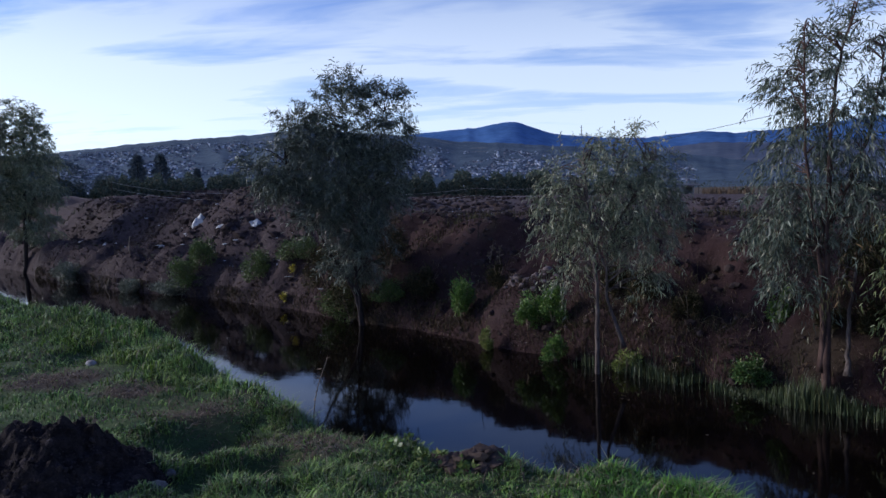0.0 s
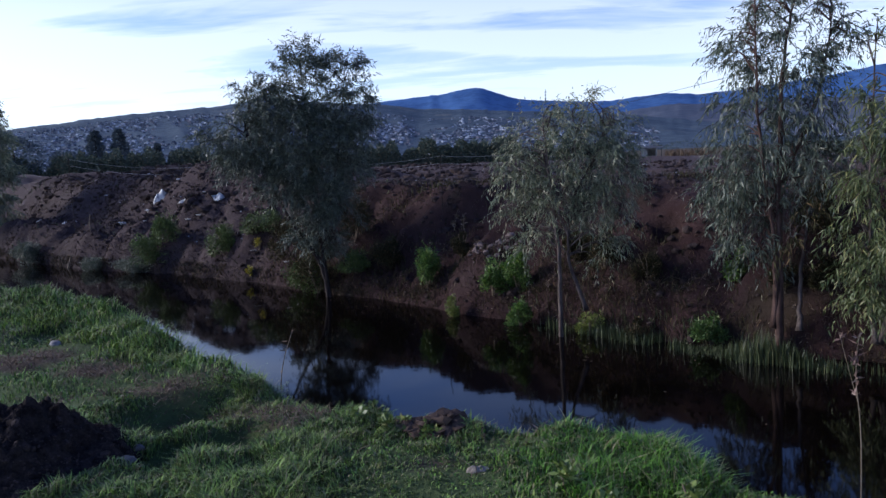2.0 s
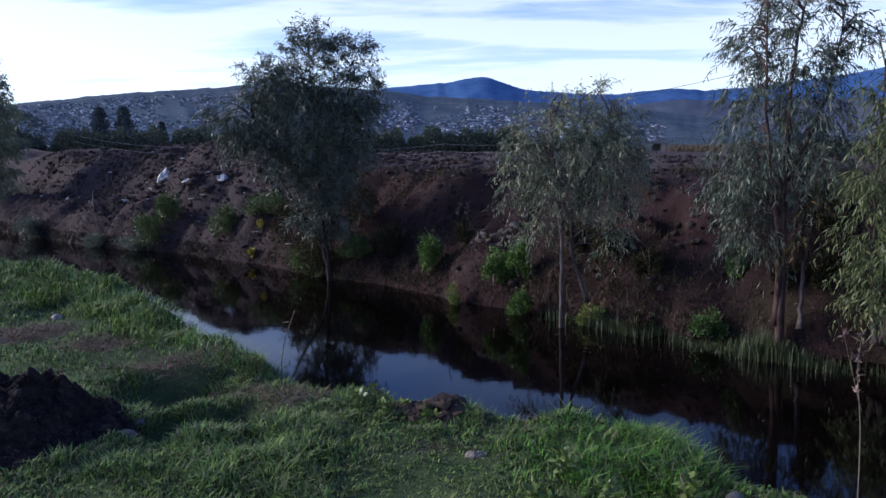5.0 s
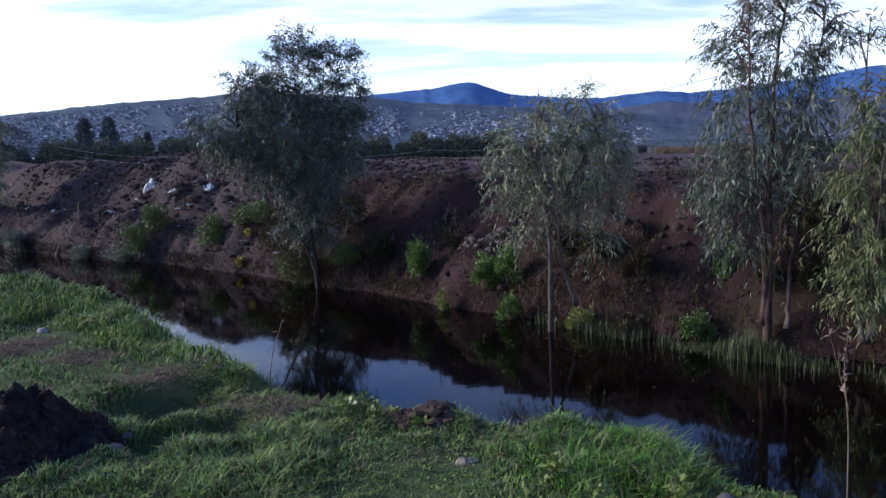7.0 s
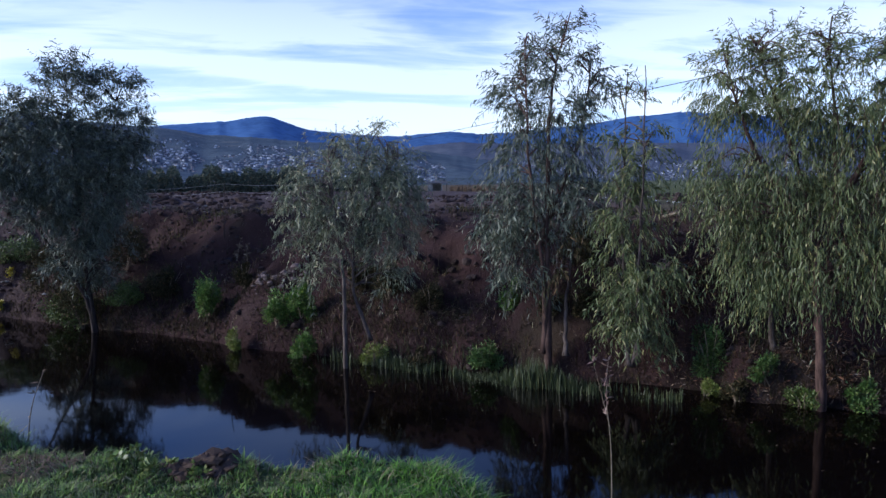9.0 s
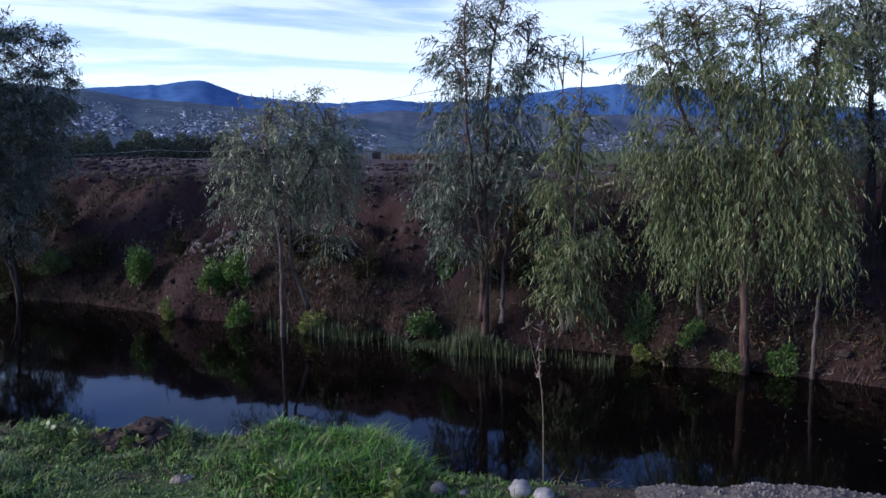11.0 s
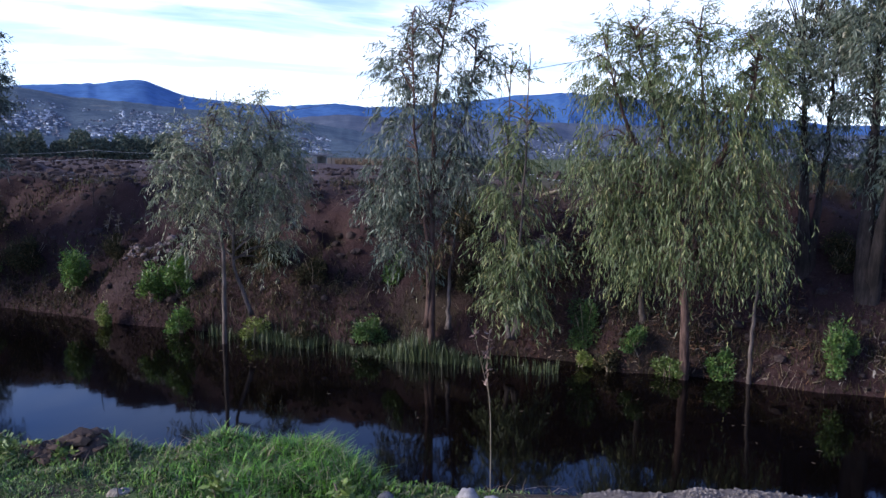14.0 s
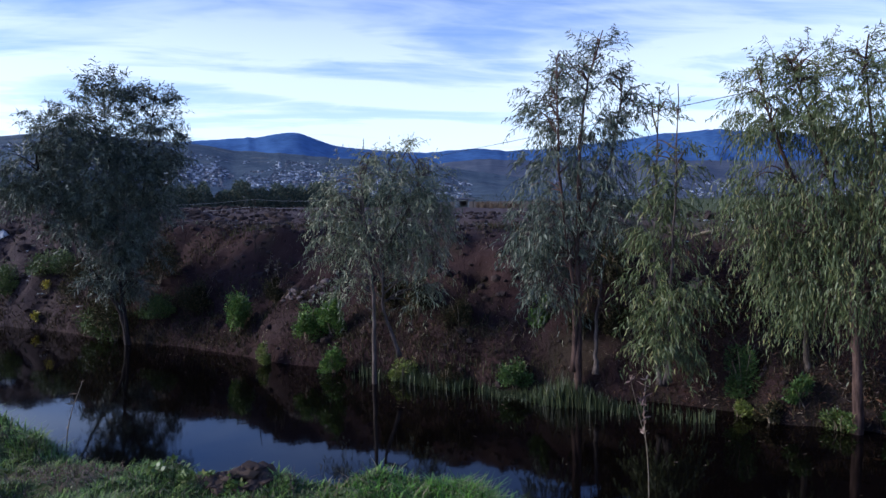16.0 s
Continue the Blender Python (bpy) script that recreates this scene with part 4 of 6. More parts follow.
FAR_GROUP = "bushes on the far bank"
for i, (x, y, w, h, m, label) in enumerate([
        (0.41, 12.48, 0.52, 0.66, LEAF_BUSH, "bright green round bush on the bare bank"),
        (0.79, 12.28, 0.52, 0.72, LEAF_BUSH, "bright green upright bush on the bare bank"),
        (0.77, 11.72, 0.42, 0.44, LEAF_BUSH, "small green bush low on the bank"),
        (-0.31, 12.60, 0.30, 0.38, LEAF_YELLOW, "small yellowish bush near the water"),
        (-0.72, 13.69, 0.55, 0.85, LEAF_BUSH, "green bush halfway up the bank"),
        (3.10, 9.92, 0.56, 0.52, LEAF_BUSH_DARK, "dense bright green bush behind the reeds"),
        (1.72, 10.95, 0.42, 0.36, LEAF_YELLOW, "yellow-green tuft at the foot of a leaning trunk"),
        (3.64, 10.36, 0.40, 0.46, LEAF_BUSH, "green bush under the tall tree"),
        (2.25, 10.47, 0.28, 0.34, LEAF_DIM, "broad-leaved weed among the reeds"),
        (-8.44, 20.17, 1.10, 0.85, LEAF_MID, "wide dull green bush on the bank"),
        (-8.05, 20.35, 0.85, 0.80, LEAF_MID, "green bush on the bank below white rags"),
        (-6.00, 18.75, 1.00, 0.90, LEAF_MID, "leaning green bush on the slope"),
        (-13.79, 23.60, 1.20, 0.82, LEAF_PALE, "grey-leaved bush at the water's edge"),
        (-10.49, 21.25, 1.04, 0.46, LEAF_PALE, "low grey weeds at the water's edge"),
        (-8.91, 20.27, 1.40, 0.46, LEAF_PALE, "low broad-leaved weeds at the water's edge"),
        (-3.45, 15.96, 1.20, 0.65, LEAF_MID, "dim bush round the foot of the broad tree"),
        (-4.90, 18.43, 1.30, 0.55, LEAF_MID, "weeds on the upper slope"),
        (-2.2, 15.1, 0.9, 0.4, LEAF_MID, "dim undergrowth by the water"),
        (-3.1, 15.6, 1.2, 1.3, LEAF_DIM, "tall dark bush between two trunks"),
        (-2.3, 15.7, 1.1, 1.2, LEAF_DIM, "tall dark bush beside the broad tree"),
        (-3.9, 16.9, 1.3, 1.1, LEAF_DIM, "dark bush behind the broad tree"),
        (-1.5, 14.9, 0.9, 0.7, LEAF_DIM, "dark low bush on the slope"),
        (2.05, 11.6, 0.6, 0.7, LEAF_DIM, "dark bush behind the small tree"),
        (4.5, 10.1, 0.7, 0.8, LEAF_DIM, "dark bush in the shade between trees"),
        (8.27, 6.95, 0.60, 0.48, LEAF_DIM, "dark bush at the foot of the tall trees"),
        (5.45, 8.26, 0.46, 0.74, LEAF_BUSH_DARK, "green bush in the deep shade behind the willow"),
        (5.31, 8.10, 0.30, 0.19, LEAF_YELLOW, "small yellowish weed by the water"),
        (5.50, 7.80, 0.37, 0.28, LEAF_DIM, "low weed beside the water"),
        (5.79, 7.67, 0.37, 0.32, LEAF_BUSH_DARK, "bright green bush under the willow"),
        (6.05, 7.35, 0.44, 0.26, LEAF_MID, "grassy tuft at the willow's foot"),
        (6.59, 7.03, 0.44, 0.40, LEAF_BUSH_DARK, "green tuft beside the slim sapling"),
        (7.46, 6.20, 0.47, 0.68, LEAF_BUSH_DARK, "tall bright green bush on the bank"),
        (8.09, 5.75, 0.36, 0.46, LEAF_DIM, "thin dull-leaved bush on the bank"),
        (8.38, 5.32, 0.44, 0.42, LEAF_MID, "yellow-green bush at the forked tree's foot"),
        (-0.10, 13.82, 0.45, 0.50, LEAF_DIM, "straggly dark weed on the slope"),
        (1.75, 12.1, 0.6, 0.6, LEAF_DIM, "dark weeds behind the small tree"),
        (2.6, 11.1, 0.5, 0.5, LEAF_DIM, "dark weeds on the lower slope"),
        (4.0, 9.75, 0.45, 0.35, LEAF_DIM, "dull weeds behind the reddish trunks"),
        (4.35, 9.55, 0.5, 0.4, LEAF_DIM, "straggling dull weeds on the slope"),
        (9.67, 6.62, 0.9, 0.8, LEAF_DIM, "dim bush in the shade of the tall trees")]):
    far = math.hypot(x, y)
    bush("bush", (x, y), w, h, m, label, 100 + i, 0.026 + 0.0013 * far, int(min(4200, 8500 * max(0.12, w * h) + 400)), 0.42, group=FAR_GROUP)
for i, (x, y, h) in enumerate([(-5.06, 17.63, 0.30), (-4.98, 18.17, 0.34)]):
    bush("flowering_weed", (x, y), 0.26, h, PETAL, "weed with a head of yellow flowers", 160 + i, 0.055, 120, 0.7, category="flower")
for i, (x, y, w, h, m, label) in enumerate([
        (-0.67, 4.72, 0.30, 0.11, LEAF_FRESH, "yellow-green broad-leaved weed at the bank's edge"),
        (-0.48, 4.50, 0.24, 0.10, LEAF_FRESH, "broad-leaved weed beside the dry clods"),
        (-0.25, 4.42, 0.16, 0.07, LEAF_FRESH, "small broad-leaved weed by the clods"),
        (0.43, 3.45, 0.12, 0.15, LEAF_FRESH, "pale weed sprouting among the grass"),
        (0.93, 3.18, 0.22, 0.15, LEAF_FRESH, "leafy yellow-green weed in the grass"),
        (0.57, 3.13, 0.18, 0.10, LEAF_FRESH, "low leafy weed in the grass"),
        (0.29, 3.23, 0.16, 0.09, LEAF_FRESH, "low leafy weed in short grass"),
        (0.76, 3.05, 0.16, 0.10, LEAF_FRESH, "small leafy weed in the grass"),
        (-0.95, 3.85, 0.22, 0.06, LEAF_FRESH, "bright weed patch in the grass")]):
    bush("weed", (x, y), w, h, m, label, 200 + i, 0.036, 105, 0.8, stems=1, category="weed", group="weeds on the near bank")


# ---- grass, reeds, litter: what nobody could count ----
def grass_field(name, pts, high, wide, mat, label, rng, lean=0.35):
    n = len(pts)
    a = 9.0 * vnoise(pts[:, 0] * 4.0, pts[:, 1] * 4.0, 57) + rng.normal(0, 1.7, n)
    out = np.stack([np.cos(a), np.sin(a), np.zeros(n)], 1)
    across = np.stack([-np.sin(a), np.cos(a), np.zeros(n)], 1)
    mid = pts + np.array((0, 0, 1.0)) * (high * 0.6)[:, None] + out * (high * lean * 0.35 * rng.uniform(0.2, 1.4, n))[:, None]
    tip = pts + np.array((0, 0, 1.0)) * (high * rng.uniform(0.75, 1.0, n))[:, None] + out * (high * lean * rng.uniform(0.4, 2.0, n))[:, None]
    w = across * (wide / 2)[:, None]
    v = np.stack([pts - w, pts + w, mid + w * 0.8, mid - w * 0.8, tip], 1).reshape(-1, 3)
    i = (np.arange(n) * 5).tolist()
    f = [q for k in i for q in ([k, k + 1, k + 2, k + 3], [k + 3, k + 2, k + 4])]
    return tagged(solid(name, v, f, mat), label, "grass", kind="stuff")


def near_bank_points(rng, n, u0, u1, v0, v1):
    u, v = rng.uniform(u0, u1, n), rng.uniform(v0, v1, n)
    x, y = xy(u, v)
    z = ground_z(x, y)
    heap = np.minimum(np.hypot((x + 2.62) / 1.15, y - 4.1) - 0.52, np.hypot(x - 2.58, y - 2.50) - 0.72)
    keep = (z > 0.02) & (heap + 0.12 * fbm(x, y, 0.4, 2, 71) > 0)
    return x[keep], y[keep], z[keep]


def lushness(x, y):
    """Where the grass stands tall: clumps along the edge, worn short on the path."""
    g = 0.36 + 0.50 * fbm(x, y, 0.9, 3, 61) + 0.55 * fbm(x, y, 0.30, 3, 62) + 0.45 * fbm(x, y, 0.11, 2, 63)
    u, v = uv(x, y)
    g = g + 0.35 * ramp(v, 2.5, 3.2) + 0.55 * mound(x, y, 0.85, 3.7, 0.85, 1.0) + 0.6 * mound(x, y, -0.9, 3.9, 0.7, 1.0) + 0.35 * mound(x, y, -3.6, 8.0, 1.6, 1.0)
    g = g - 0.25 * mound(x, y, -0.15, 3.55, 0.75, 1.0) - 2.4 * mound(x, y, -1.75, 4.3, 0.26, 1.0) - 1.4 * mound(x, y, -2.0, 5.0, 0.42, 1.0) - 2.6 * mound(x, y, -4.0, 6.6, 0.65, 1.0) - 1.8 * mound(x, y, -2.25, 5.5, 0.42, 1.0) - 1.6 * mound(x, y, -1.2, 4.6, 0.25, 1.0) - 2.2 * mound(x, y, -3.1, 6.1, 0.42, 1.0) - 1.6 * mound(x, y, -1.48, 5.42, 0.22, 1.0) - 1.2 * mound(x, y, -1.2, 4.85, 0.3, 1.0) - 1.2 * mound(x, y, -1.9, 5.75, 0.3, 1.0) - 0.75 * mound(x, y, 0.85, 3.05, 0.42, 1.0) - 0.4 * mound(x, y, 0.3, 3.2, 0.35, 1.0)
    g = g - 0.7 * mound(x, y, 1.4, 3.25, 0.45, 1.0) - 1.5 * mound(x, y, 1.85, 2.85, 0.5, 1.0) - 1.0 * mound(x, y, 0.01, 3.86, 0.2, 1.0)
    return np.clip(g, -1.0, 1.6)


def build_grass():
    rng = np.random.default_rng(31)
    for name, n, box, mat, label, tall in (
            ("grass", 150000, (-5.4, 2.3, 0.9, 4.3), GRASS, "uneven green grass on the near bank", 1.0),
            ("grass", 90000, (-5.4, 2.3, 0.9, 4.2), GRASS_DULL, "short worn grass and straw on the near bank", 0.8),
            ("grass", 64000, (-16.0, -5.2, 0.3, 4.4), GRASS, "green grass further along the near bank", 1.25)):
        x, y, z = near_bank_points(rng, n, *box)
        g = lushness(x, y)
        keep = rng.uniform(0, 1, len(x)) < np.clip(0.48 + 0.52 * g, 0.04, 1)
        x, y, z, g = x[keep], y[keep], z[keep], g[keep]
        far = np.hypot(x, y)
        high = tall * (0.031 + 0.058 * np.clip(g, 0, 2) ** 1.3 * rng.uniform(0.4, 1.3, len(x)))
        wide = 0.0038 + 0.00088 * far
        wide = wide * rng.uniform(0.7, 1.3, len(x))
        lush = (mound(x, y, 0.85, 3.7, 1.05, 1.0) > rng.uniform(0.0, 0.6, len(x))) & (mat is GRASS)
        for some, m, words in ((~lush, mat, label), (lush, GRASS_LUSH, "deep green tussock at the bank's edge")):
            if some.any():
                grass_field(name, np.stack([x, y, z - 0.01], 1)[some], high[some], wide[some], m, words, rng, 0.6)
    # coarser turf about the standing place and back from the canal
    x, y, z = near_bank_points(rng, 26000, -16.0, 9.0, -7.0, 1.0)
    keep = rng.uniform(0, 1, len(x)) < 0.6 + 0.3 * lushness(x, y)
    x, y, z = x[keep], y[keep], z[keep]
    grass_field("meadow_grass", np.stack([x, y, z - 0.01], 1), 0.03 + 0.06 * rng.random(len(x)), 0.009 + 0.006 * rng.random(len(x)), GRASS, "rough grass back from the canal", rng, 0.7)
    x, y, z = near_bank_points(rng, 14000, 2.2, 9.0, 0.9, 4.4)
    grass_field("meadow_grass", np.stack([x, y, z - 0.01], 1), 0.03 + 0.07 * rng.random(len(x)), 0.006 + 0.004 * rng.random(len(x)), GRASS, "rough grass on the bank beyond the gravel", rng, 0.7)
    # little broad-leaved weeds all through the turf
    x, y, z = near_bank_points(rng, 10000, -8.0, 2.2, 0.9, 3.7)
    keep = fbm(x, y, 0.45, 3, 67) > rng.uniform(-0.3, 0.5, len(x))
    n = int(keep.sum())
    p = np.stack([x, y, z + rng.uniform(0.0, 0.035, len(x))], 1)[keep]
    a = rng.uniform(0, 6.28, n)
    along = unit(np.stack([np.cos(a), np.sin(a), rng.uniform(0.1, 0.9, n)], 1))
    across = unit(np.cross(along, np.array((0, 0, 1.0)) + rng.normal(0, 0.2, (n, 3))))
    bv, bf = blades(p, along, across, rng.uniform(0.012, 0.026, n), rng.uniform(0.007, 0.014, n), rng.normal(0, 0.004, (n, 3)), rng)
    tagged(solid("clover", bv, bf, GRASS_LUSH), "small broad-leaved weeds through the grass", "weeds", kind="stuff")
    # dead straw lying in the grass
    x, y, z = near_bank_points(rng, 6000, -12.0, 2.2, 0.8, 3.8)
    keep = fbm(x, y, 0.7, 3, 65) > -0.05
    x, y, z = x[keep], y[keep], z[keep]
    grass_field("dead_straw", np.stack([x, y, z + 0.01], 1), rng.uniform(0.02, 0.06, len(x)), 0.003 + 0.0005 * np.hypot(x, y), DRY, "bits of dead straw lying in the grass", rng, 2.2)
    # sunlit-coloured tufts on the bank's crest up the canal, straw trodden flat on the bare patches
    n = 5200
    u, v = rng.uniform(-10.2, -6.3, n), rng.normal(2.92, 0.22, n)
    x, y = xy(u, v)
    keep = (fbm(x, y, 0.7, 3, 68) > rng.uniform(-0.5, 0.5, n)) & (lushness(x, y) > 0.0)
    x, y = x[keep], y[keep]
    grass_field("crest_grass", np.stack([x, y, ground_z(x, y) - 0.01], 1), rng.uniform(0.05, 0.14, len(x)), 0.005 + 0.0008 * np.hypot(x, y), GRASS_CREST, "sunlit-coloured yellow-green tufts on the crest of the near bank", rng, 0.7)
    n = 1500
    which = rng.integers(0, 4, n)
    x = np.array((-4.0, -3.1, -2.25, -1.2))[which] + rng.normal(0, 0.22, n)
    y = np.array((6.6, 6.1, 5.5, 4.85))[which] + rng.normal(0, 0.18, n)
    grass_field("trodden_straw", np.stack([x, y, ground_z(x, y) + 0.008], 1), rng.uniform(0.015, 0.05, n), np.full(n, 0.007), DRY, "dead straw trodden flat on bare patches", rng, 2.6)
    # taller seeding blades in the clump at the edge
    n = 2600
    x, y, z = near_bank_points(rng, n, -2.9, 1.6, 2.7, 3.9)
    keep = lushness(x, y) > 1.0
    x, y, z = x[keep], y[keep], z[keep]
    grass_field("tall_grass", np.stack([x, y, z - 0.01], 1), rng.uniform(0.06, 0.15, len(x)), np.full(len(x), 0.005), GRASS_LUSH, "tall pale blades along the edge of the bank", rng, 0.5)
    # reeds along the far waterline
    u = np.where(rng.random(8200) < 0.84, rng.normal(-4.6, 0.85, 8200), rng.uniform(-7.0, -1.8, 8200))
    v = 9.17 + rng.normal(0, 0.12, len(u)) - 0.12 * vnoise(u * 1.2, u * 0, 81)
    x, y = xy(u, v)
    z = np.maximum(ground_z(x, y), -0.03) - 0.02
    keep = (fbm(u, v, 0.5, 2, 82) > rng.uniform(-1.0, 0.3, len(u))) & (z < 0.3)
    x, y, z = x[keep], y[keep], z[keep]
    grass_field("reeds", np.stack([x, y, z], 1), rng.uniform(0.06, 0.38, len(x)) * (0.75 + 0.5 * vnoise(x * 1.7, y * 1.7, 83)), np.full(len(x), 0.010), REED, "pale green reeds standing in the shallow water", rng, 0.1)
    # straw and rough weeds over the far bank
    n = 80000
    u, v = rng.uniform(-34, 4.5, n), 7.9 + 5.5 * rng.random(n) ** 1.5
    x, y = xy(u, v)
    z = ground_z(x, y)
    g = fbm(x, y, 1.4, 4, 91)
    keep = (z > 0.0) & (g + 0.45 * (1 - ramp(z, 0.1, 0.7)) - 1.3 * ramp(-u, 12, 16) > rng.uniform(-0.1, 0.8, n))
    x, y, z, g = x[keep], y[keep], z[keep], g[keep]
    far = np.hypot(x, y)
    grass_field("rough_grass", np.stack([x, y, z - 0.01], 1), rng.uniform(0.05, 0.18, len(x)), 0.004 + 0.0006 * far, LEAF_DIM, "rough dull weeds scattered over the far bank", rng, 0.7)
    n = 5000
    u, v = rng.uniform(-26, 4.5, n), rng.uniform(8.6, 14.0, n)
    x, y = xy(u, v)
    z = ground_z(x, y)
    keep = (z > 0.05) & (fbm(x, y, 1.0, 3, 95) > 0.5 * ramp(-u, 14, 18))
    x, y, z = x[keep], y[keep], z[keep]
    grass_field("straw", np.stack([x, y, z - 0.01], 1), rng.uniform(0.04, 0.16, len(x)), 0.003 + 0.0004 * np.hypot(x, y), DRY, "dry straw and dead stems on the far bank", rng, 1.2)
    # weeds and dead stems thick along the foot of the far bank
    for name, n, mat, label, lean in (("waterside_weeds", 46000, LEAF_DIM, "dull weeds along the foot of the far bank", 1.1), ("dead_stems", 17000, DRY, "dead tan stems along the foot of the far bank", 1.3)):
        u = rng.uniform(-30, 4.5, n)
        v = 9.2 + bank_foot(u) + np.abs(rng.normal(0, 0.5, n)) - 1.2 * ramp(-u, 15, 26)
        x, y = xy(u, v)
        z = ground_z(x, y)
        keep = (z > -0.02) & (fbm(x, y, 0.8, 3, 97) > rng.uniform(-0.9, 0.5, n)) & ((u > -15) | (z < 0.3))
        x, y, z = x[keep], y[keep], z[keep]
        grass_field(name, np.stack([x, y, z - 0.01], 1), rng.uniform(0.03, 0.16, len(x)), 0.003 + 0.0005 * np.hypot(x, y), mat, label, rng, lean)
    # grey withered weeds over the bank up the canal
    n = 26000
    u, v = rng.uniform(-36, -11, n), rng.uniform(7.6, 14.5, n)
    x, y = xy(u, v)
    z = ground_z(x, y)
    keep = (z > 0.05) & (fbm(x, y, 1.2, 4, 101) > rng.uniform(-0.5, 0.9, n))
    x, y, z = x[keep], y[keep], z[keep]
    grass_field("withered_weeds", np.stack([x, y, z - 0.01], 1), rng.uniform(0.03, 0.16, len(x)), 0.008 + 0.0009 * np.hypot(x, y), WITHERED, "grey-brown withered weeds over dumped soil", rng, 1.3)
    # fallen leaves and broken stems lying along the waterline
    n = 34000
    u = rng.uniform(-30, 4.5, n)
    v = 9.15 + bank_foot(u) + np.abs(rng.normal(0, 0.7, n)) - 1.2 * ramp(-u, 15, 26)
    x, y = xy(u, v)
    z = ground_z(x, y)
    keep = (z > -0.01) & (fbm(x, y, 0.6, 3, 99) > rng.uniform(-0.9, 0.4, n))
    p = np.stack([x, y, z + 0.012], 1)[keep]
    n = len(p)
    a = rng.uniform(0, 6.28, n)
    along = unit(np.stack([np.cos(a), np.sin(a), rng.normal(0.1, 0.3, n)], 1))
    across = unit(np.cross(along, np.array((0, 0, 1.0)) + rng.normal(0, 0.4, (n, 3))))
    bv, bf = blades(p, along, across, rng.uniform(0.03, 0.10, n), rng.uniform(0.008, 0.026, n), rng.normal(0, 0.01, (n, 3)), rng)
    tagged(solid("leaf_litter", bv, bf, LITTER), "brown fallen leaves and bits along the waterline", "litter", kind="stuff")
    # rust-brown leaves fallen under the willow, and bleached stems along the foot of the bank beyond it
    for name, n, u0, u1, reach, size, mat, label in (
            ("willow_litter", 9000, -2.4, 1.0, 0.75, (0.03, 0.09), RUST, "rust-brown fallen leaves under the willow"),
            ("bleached_stems", 1700, -0.6, 4.5, 0.38, (0.04, 0.17), PALE_STEM, "bleached broken stems along the foot of the bank"),
            ("bleached_bits", 2200, -14.0, 4.5, 0.22, (0.02, 0.07), PALE_STEM, "pale plant bits washed up along the far waterline")):
        u = rng.uniform(u0, u1, n)
        v = 9.25 + bank_foot(u) + np.abs(rng.normal(0, reach, n))
        x, y = xy(u, v)
        z = ground_z(x, y)
        keep = (z > -0.01) & (fbm(x, y, 0.5, 3, 103) > rng.uniform(-0.7, 0.5, n))
        p = np.stack([x, y, z + 0.014], 1)[keep]
        n = len(p)
        a = rng.uniform(0, 6.28, n)
        along = unit(np.stack([np.cos(a), np.sin(a), rng.normal(0.35, 0.45, n)], 1))
        across = unit(np.cross(along, np.array((0, 0, 1.0)) + rng.normal(0, 0.5, (n, 3))))
        long = rng.uniform(size[0], size[1], n)
        bv, bf = blades(p, along, across, long, rng.uniform(0.006, 0.013, n) if mat is PALE_STEM else long * 0.28, rng.normal(0, 0.015, (n, 3)), rng)
        tagged(solid(name, bv, bf, mat), label, "litter", kind="stuff")
    # dry grass by the shed, far out on the field
    n = 1100
    az, d = np.radians(rng.uniform(14.4, 17.8, n)), rng.uniform(90, 106, n)
    x, y = d * np.sin(az), d * np.cos(az)
    grass_field("dry_grass", np.stack([x, y, ground_z(x, y)], 1), rng.uniform(0.4, 1.1, n), np.full(n, 0.06), DRY, "straw-coloured tall grass beside the shed", rng, 0.25)


def scatter_lumps(name, rng, n, u0, u1, v0, v1, r0, r1, mat, label, flat=0.65):
    """Clods strewn over the ground, joined."""
    protos = [lump(rng, 1.0, flat, 0.3, 3, 6) for _ in range(8)]
    u, v = rng.uniform(u0, u1, n), rng.uniform(v0, v1, n)
    x, y = xy(u, v)
    z = ground_z(x, y)
    pieces = []
    for i in range(n):
        if z[i] < 0.02:
            continue
        pv, pf = protos[i % 8]
        s = rng.uniform(r0, r1) * (0.5 + rng.random() ** 3)
        a = rng.uniform(0, 6.28)
        c, q = math.cos(a), math.sin(a)
        w = pv * s * (1, rng.uniform(0.7, 1.3), 1)
        pieces.append((np.stack([c * w[:, 0] - q * w[:, 1] + x[i], q * w[:, 0] + c * w[:, 1] + y[i], w[:, 2] + z[i] + s * 0.15], 1), pf))
    v, f = join(pieces)
    return tagged(solid(name, v, f, mat), label, "clods", kind="stuff")


build_grass()
lump_rng = np.random.default_rng(47)
scatter_lumps("soil_clods", lump_rng, 6300, -33, 4, 8.7, 13.2, 0.018, 0.07, CLOD, "crumbled brown clods over the far bank")
scatter_lumps("field_clods", lump_rng, 2300, -30, 6, 12.5, 30, 0.05, 0.12, CLOD, "turned clods on the ploughed field")
scatter_lumps("heap_clods", lump_rng, 1500, -34, -13, 9.8, 18, 0.05, 0.17, CLOD, "large lumps of dumped soil on the heaps", 0.6)
scatter_lumps("pale_stones", lump_rng, 420, -30, 6, 11.0, 34, 0.02, 0.07, STONE, "pale stones and rubble on field and bank")


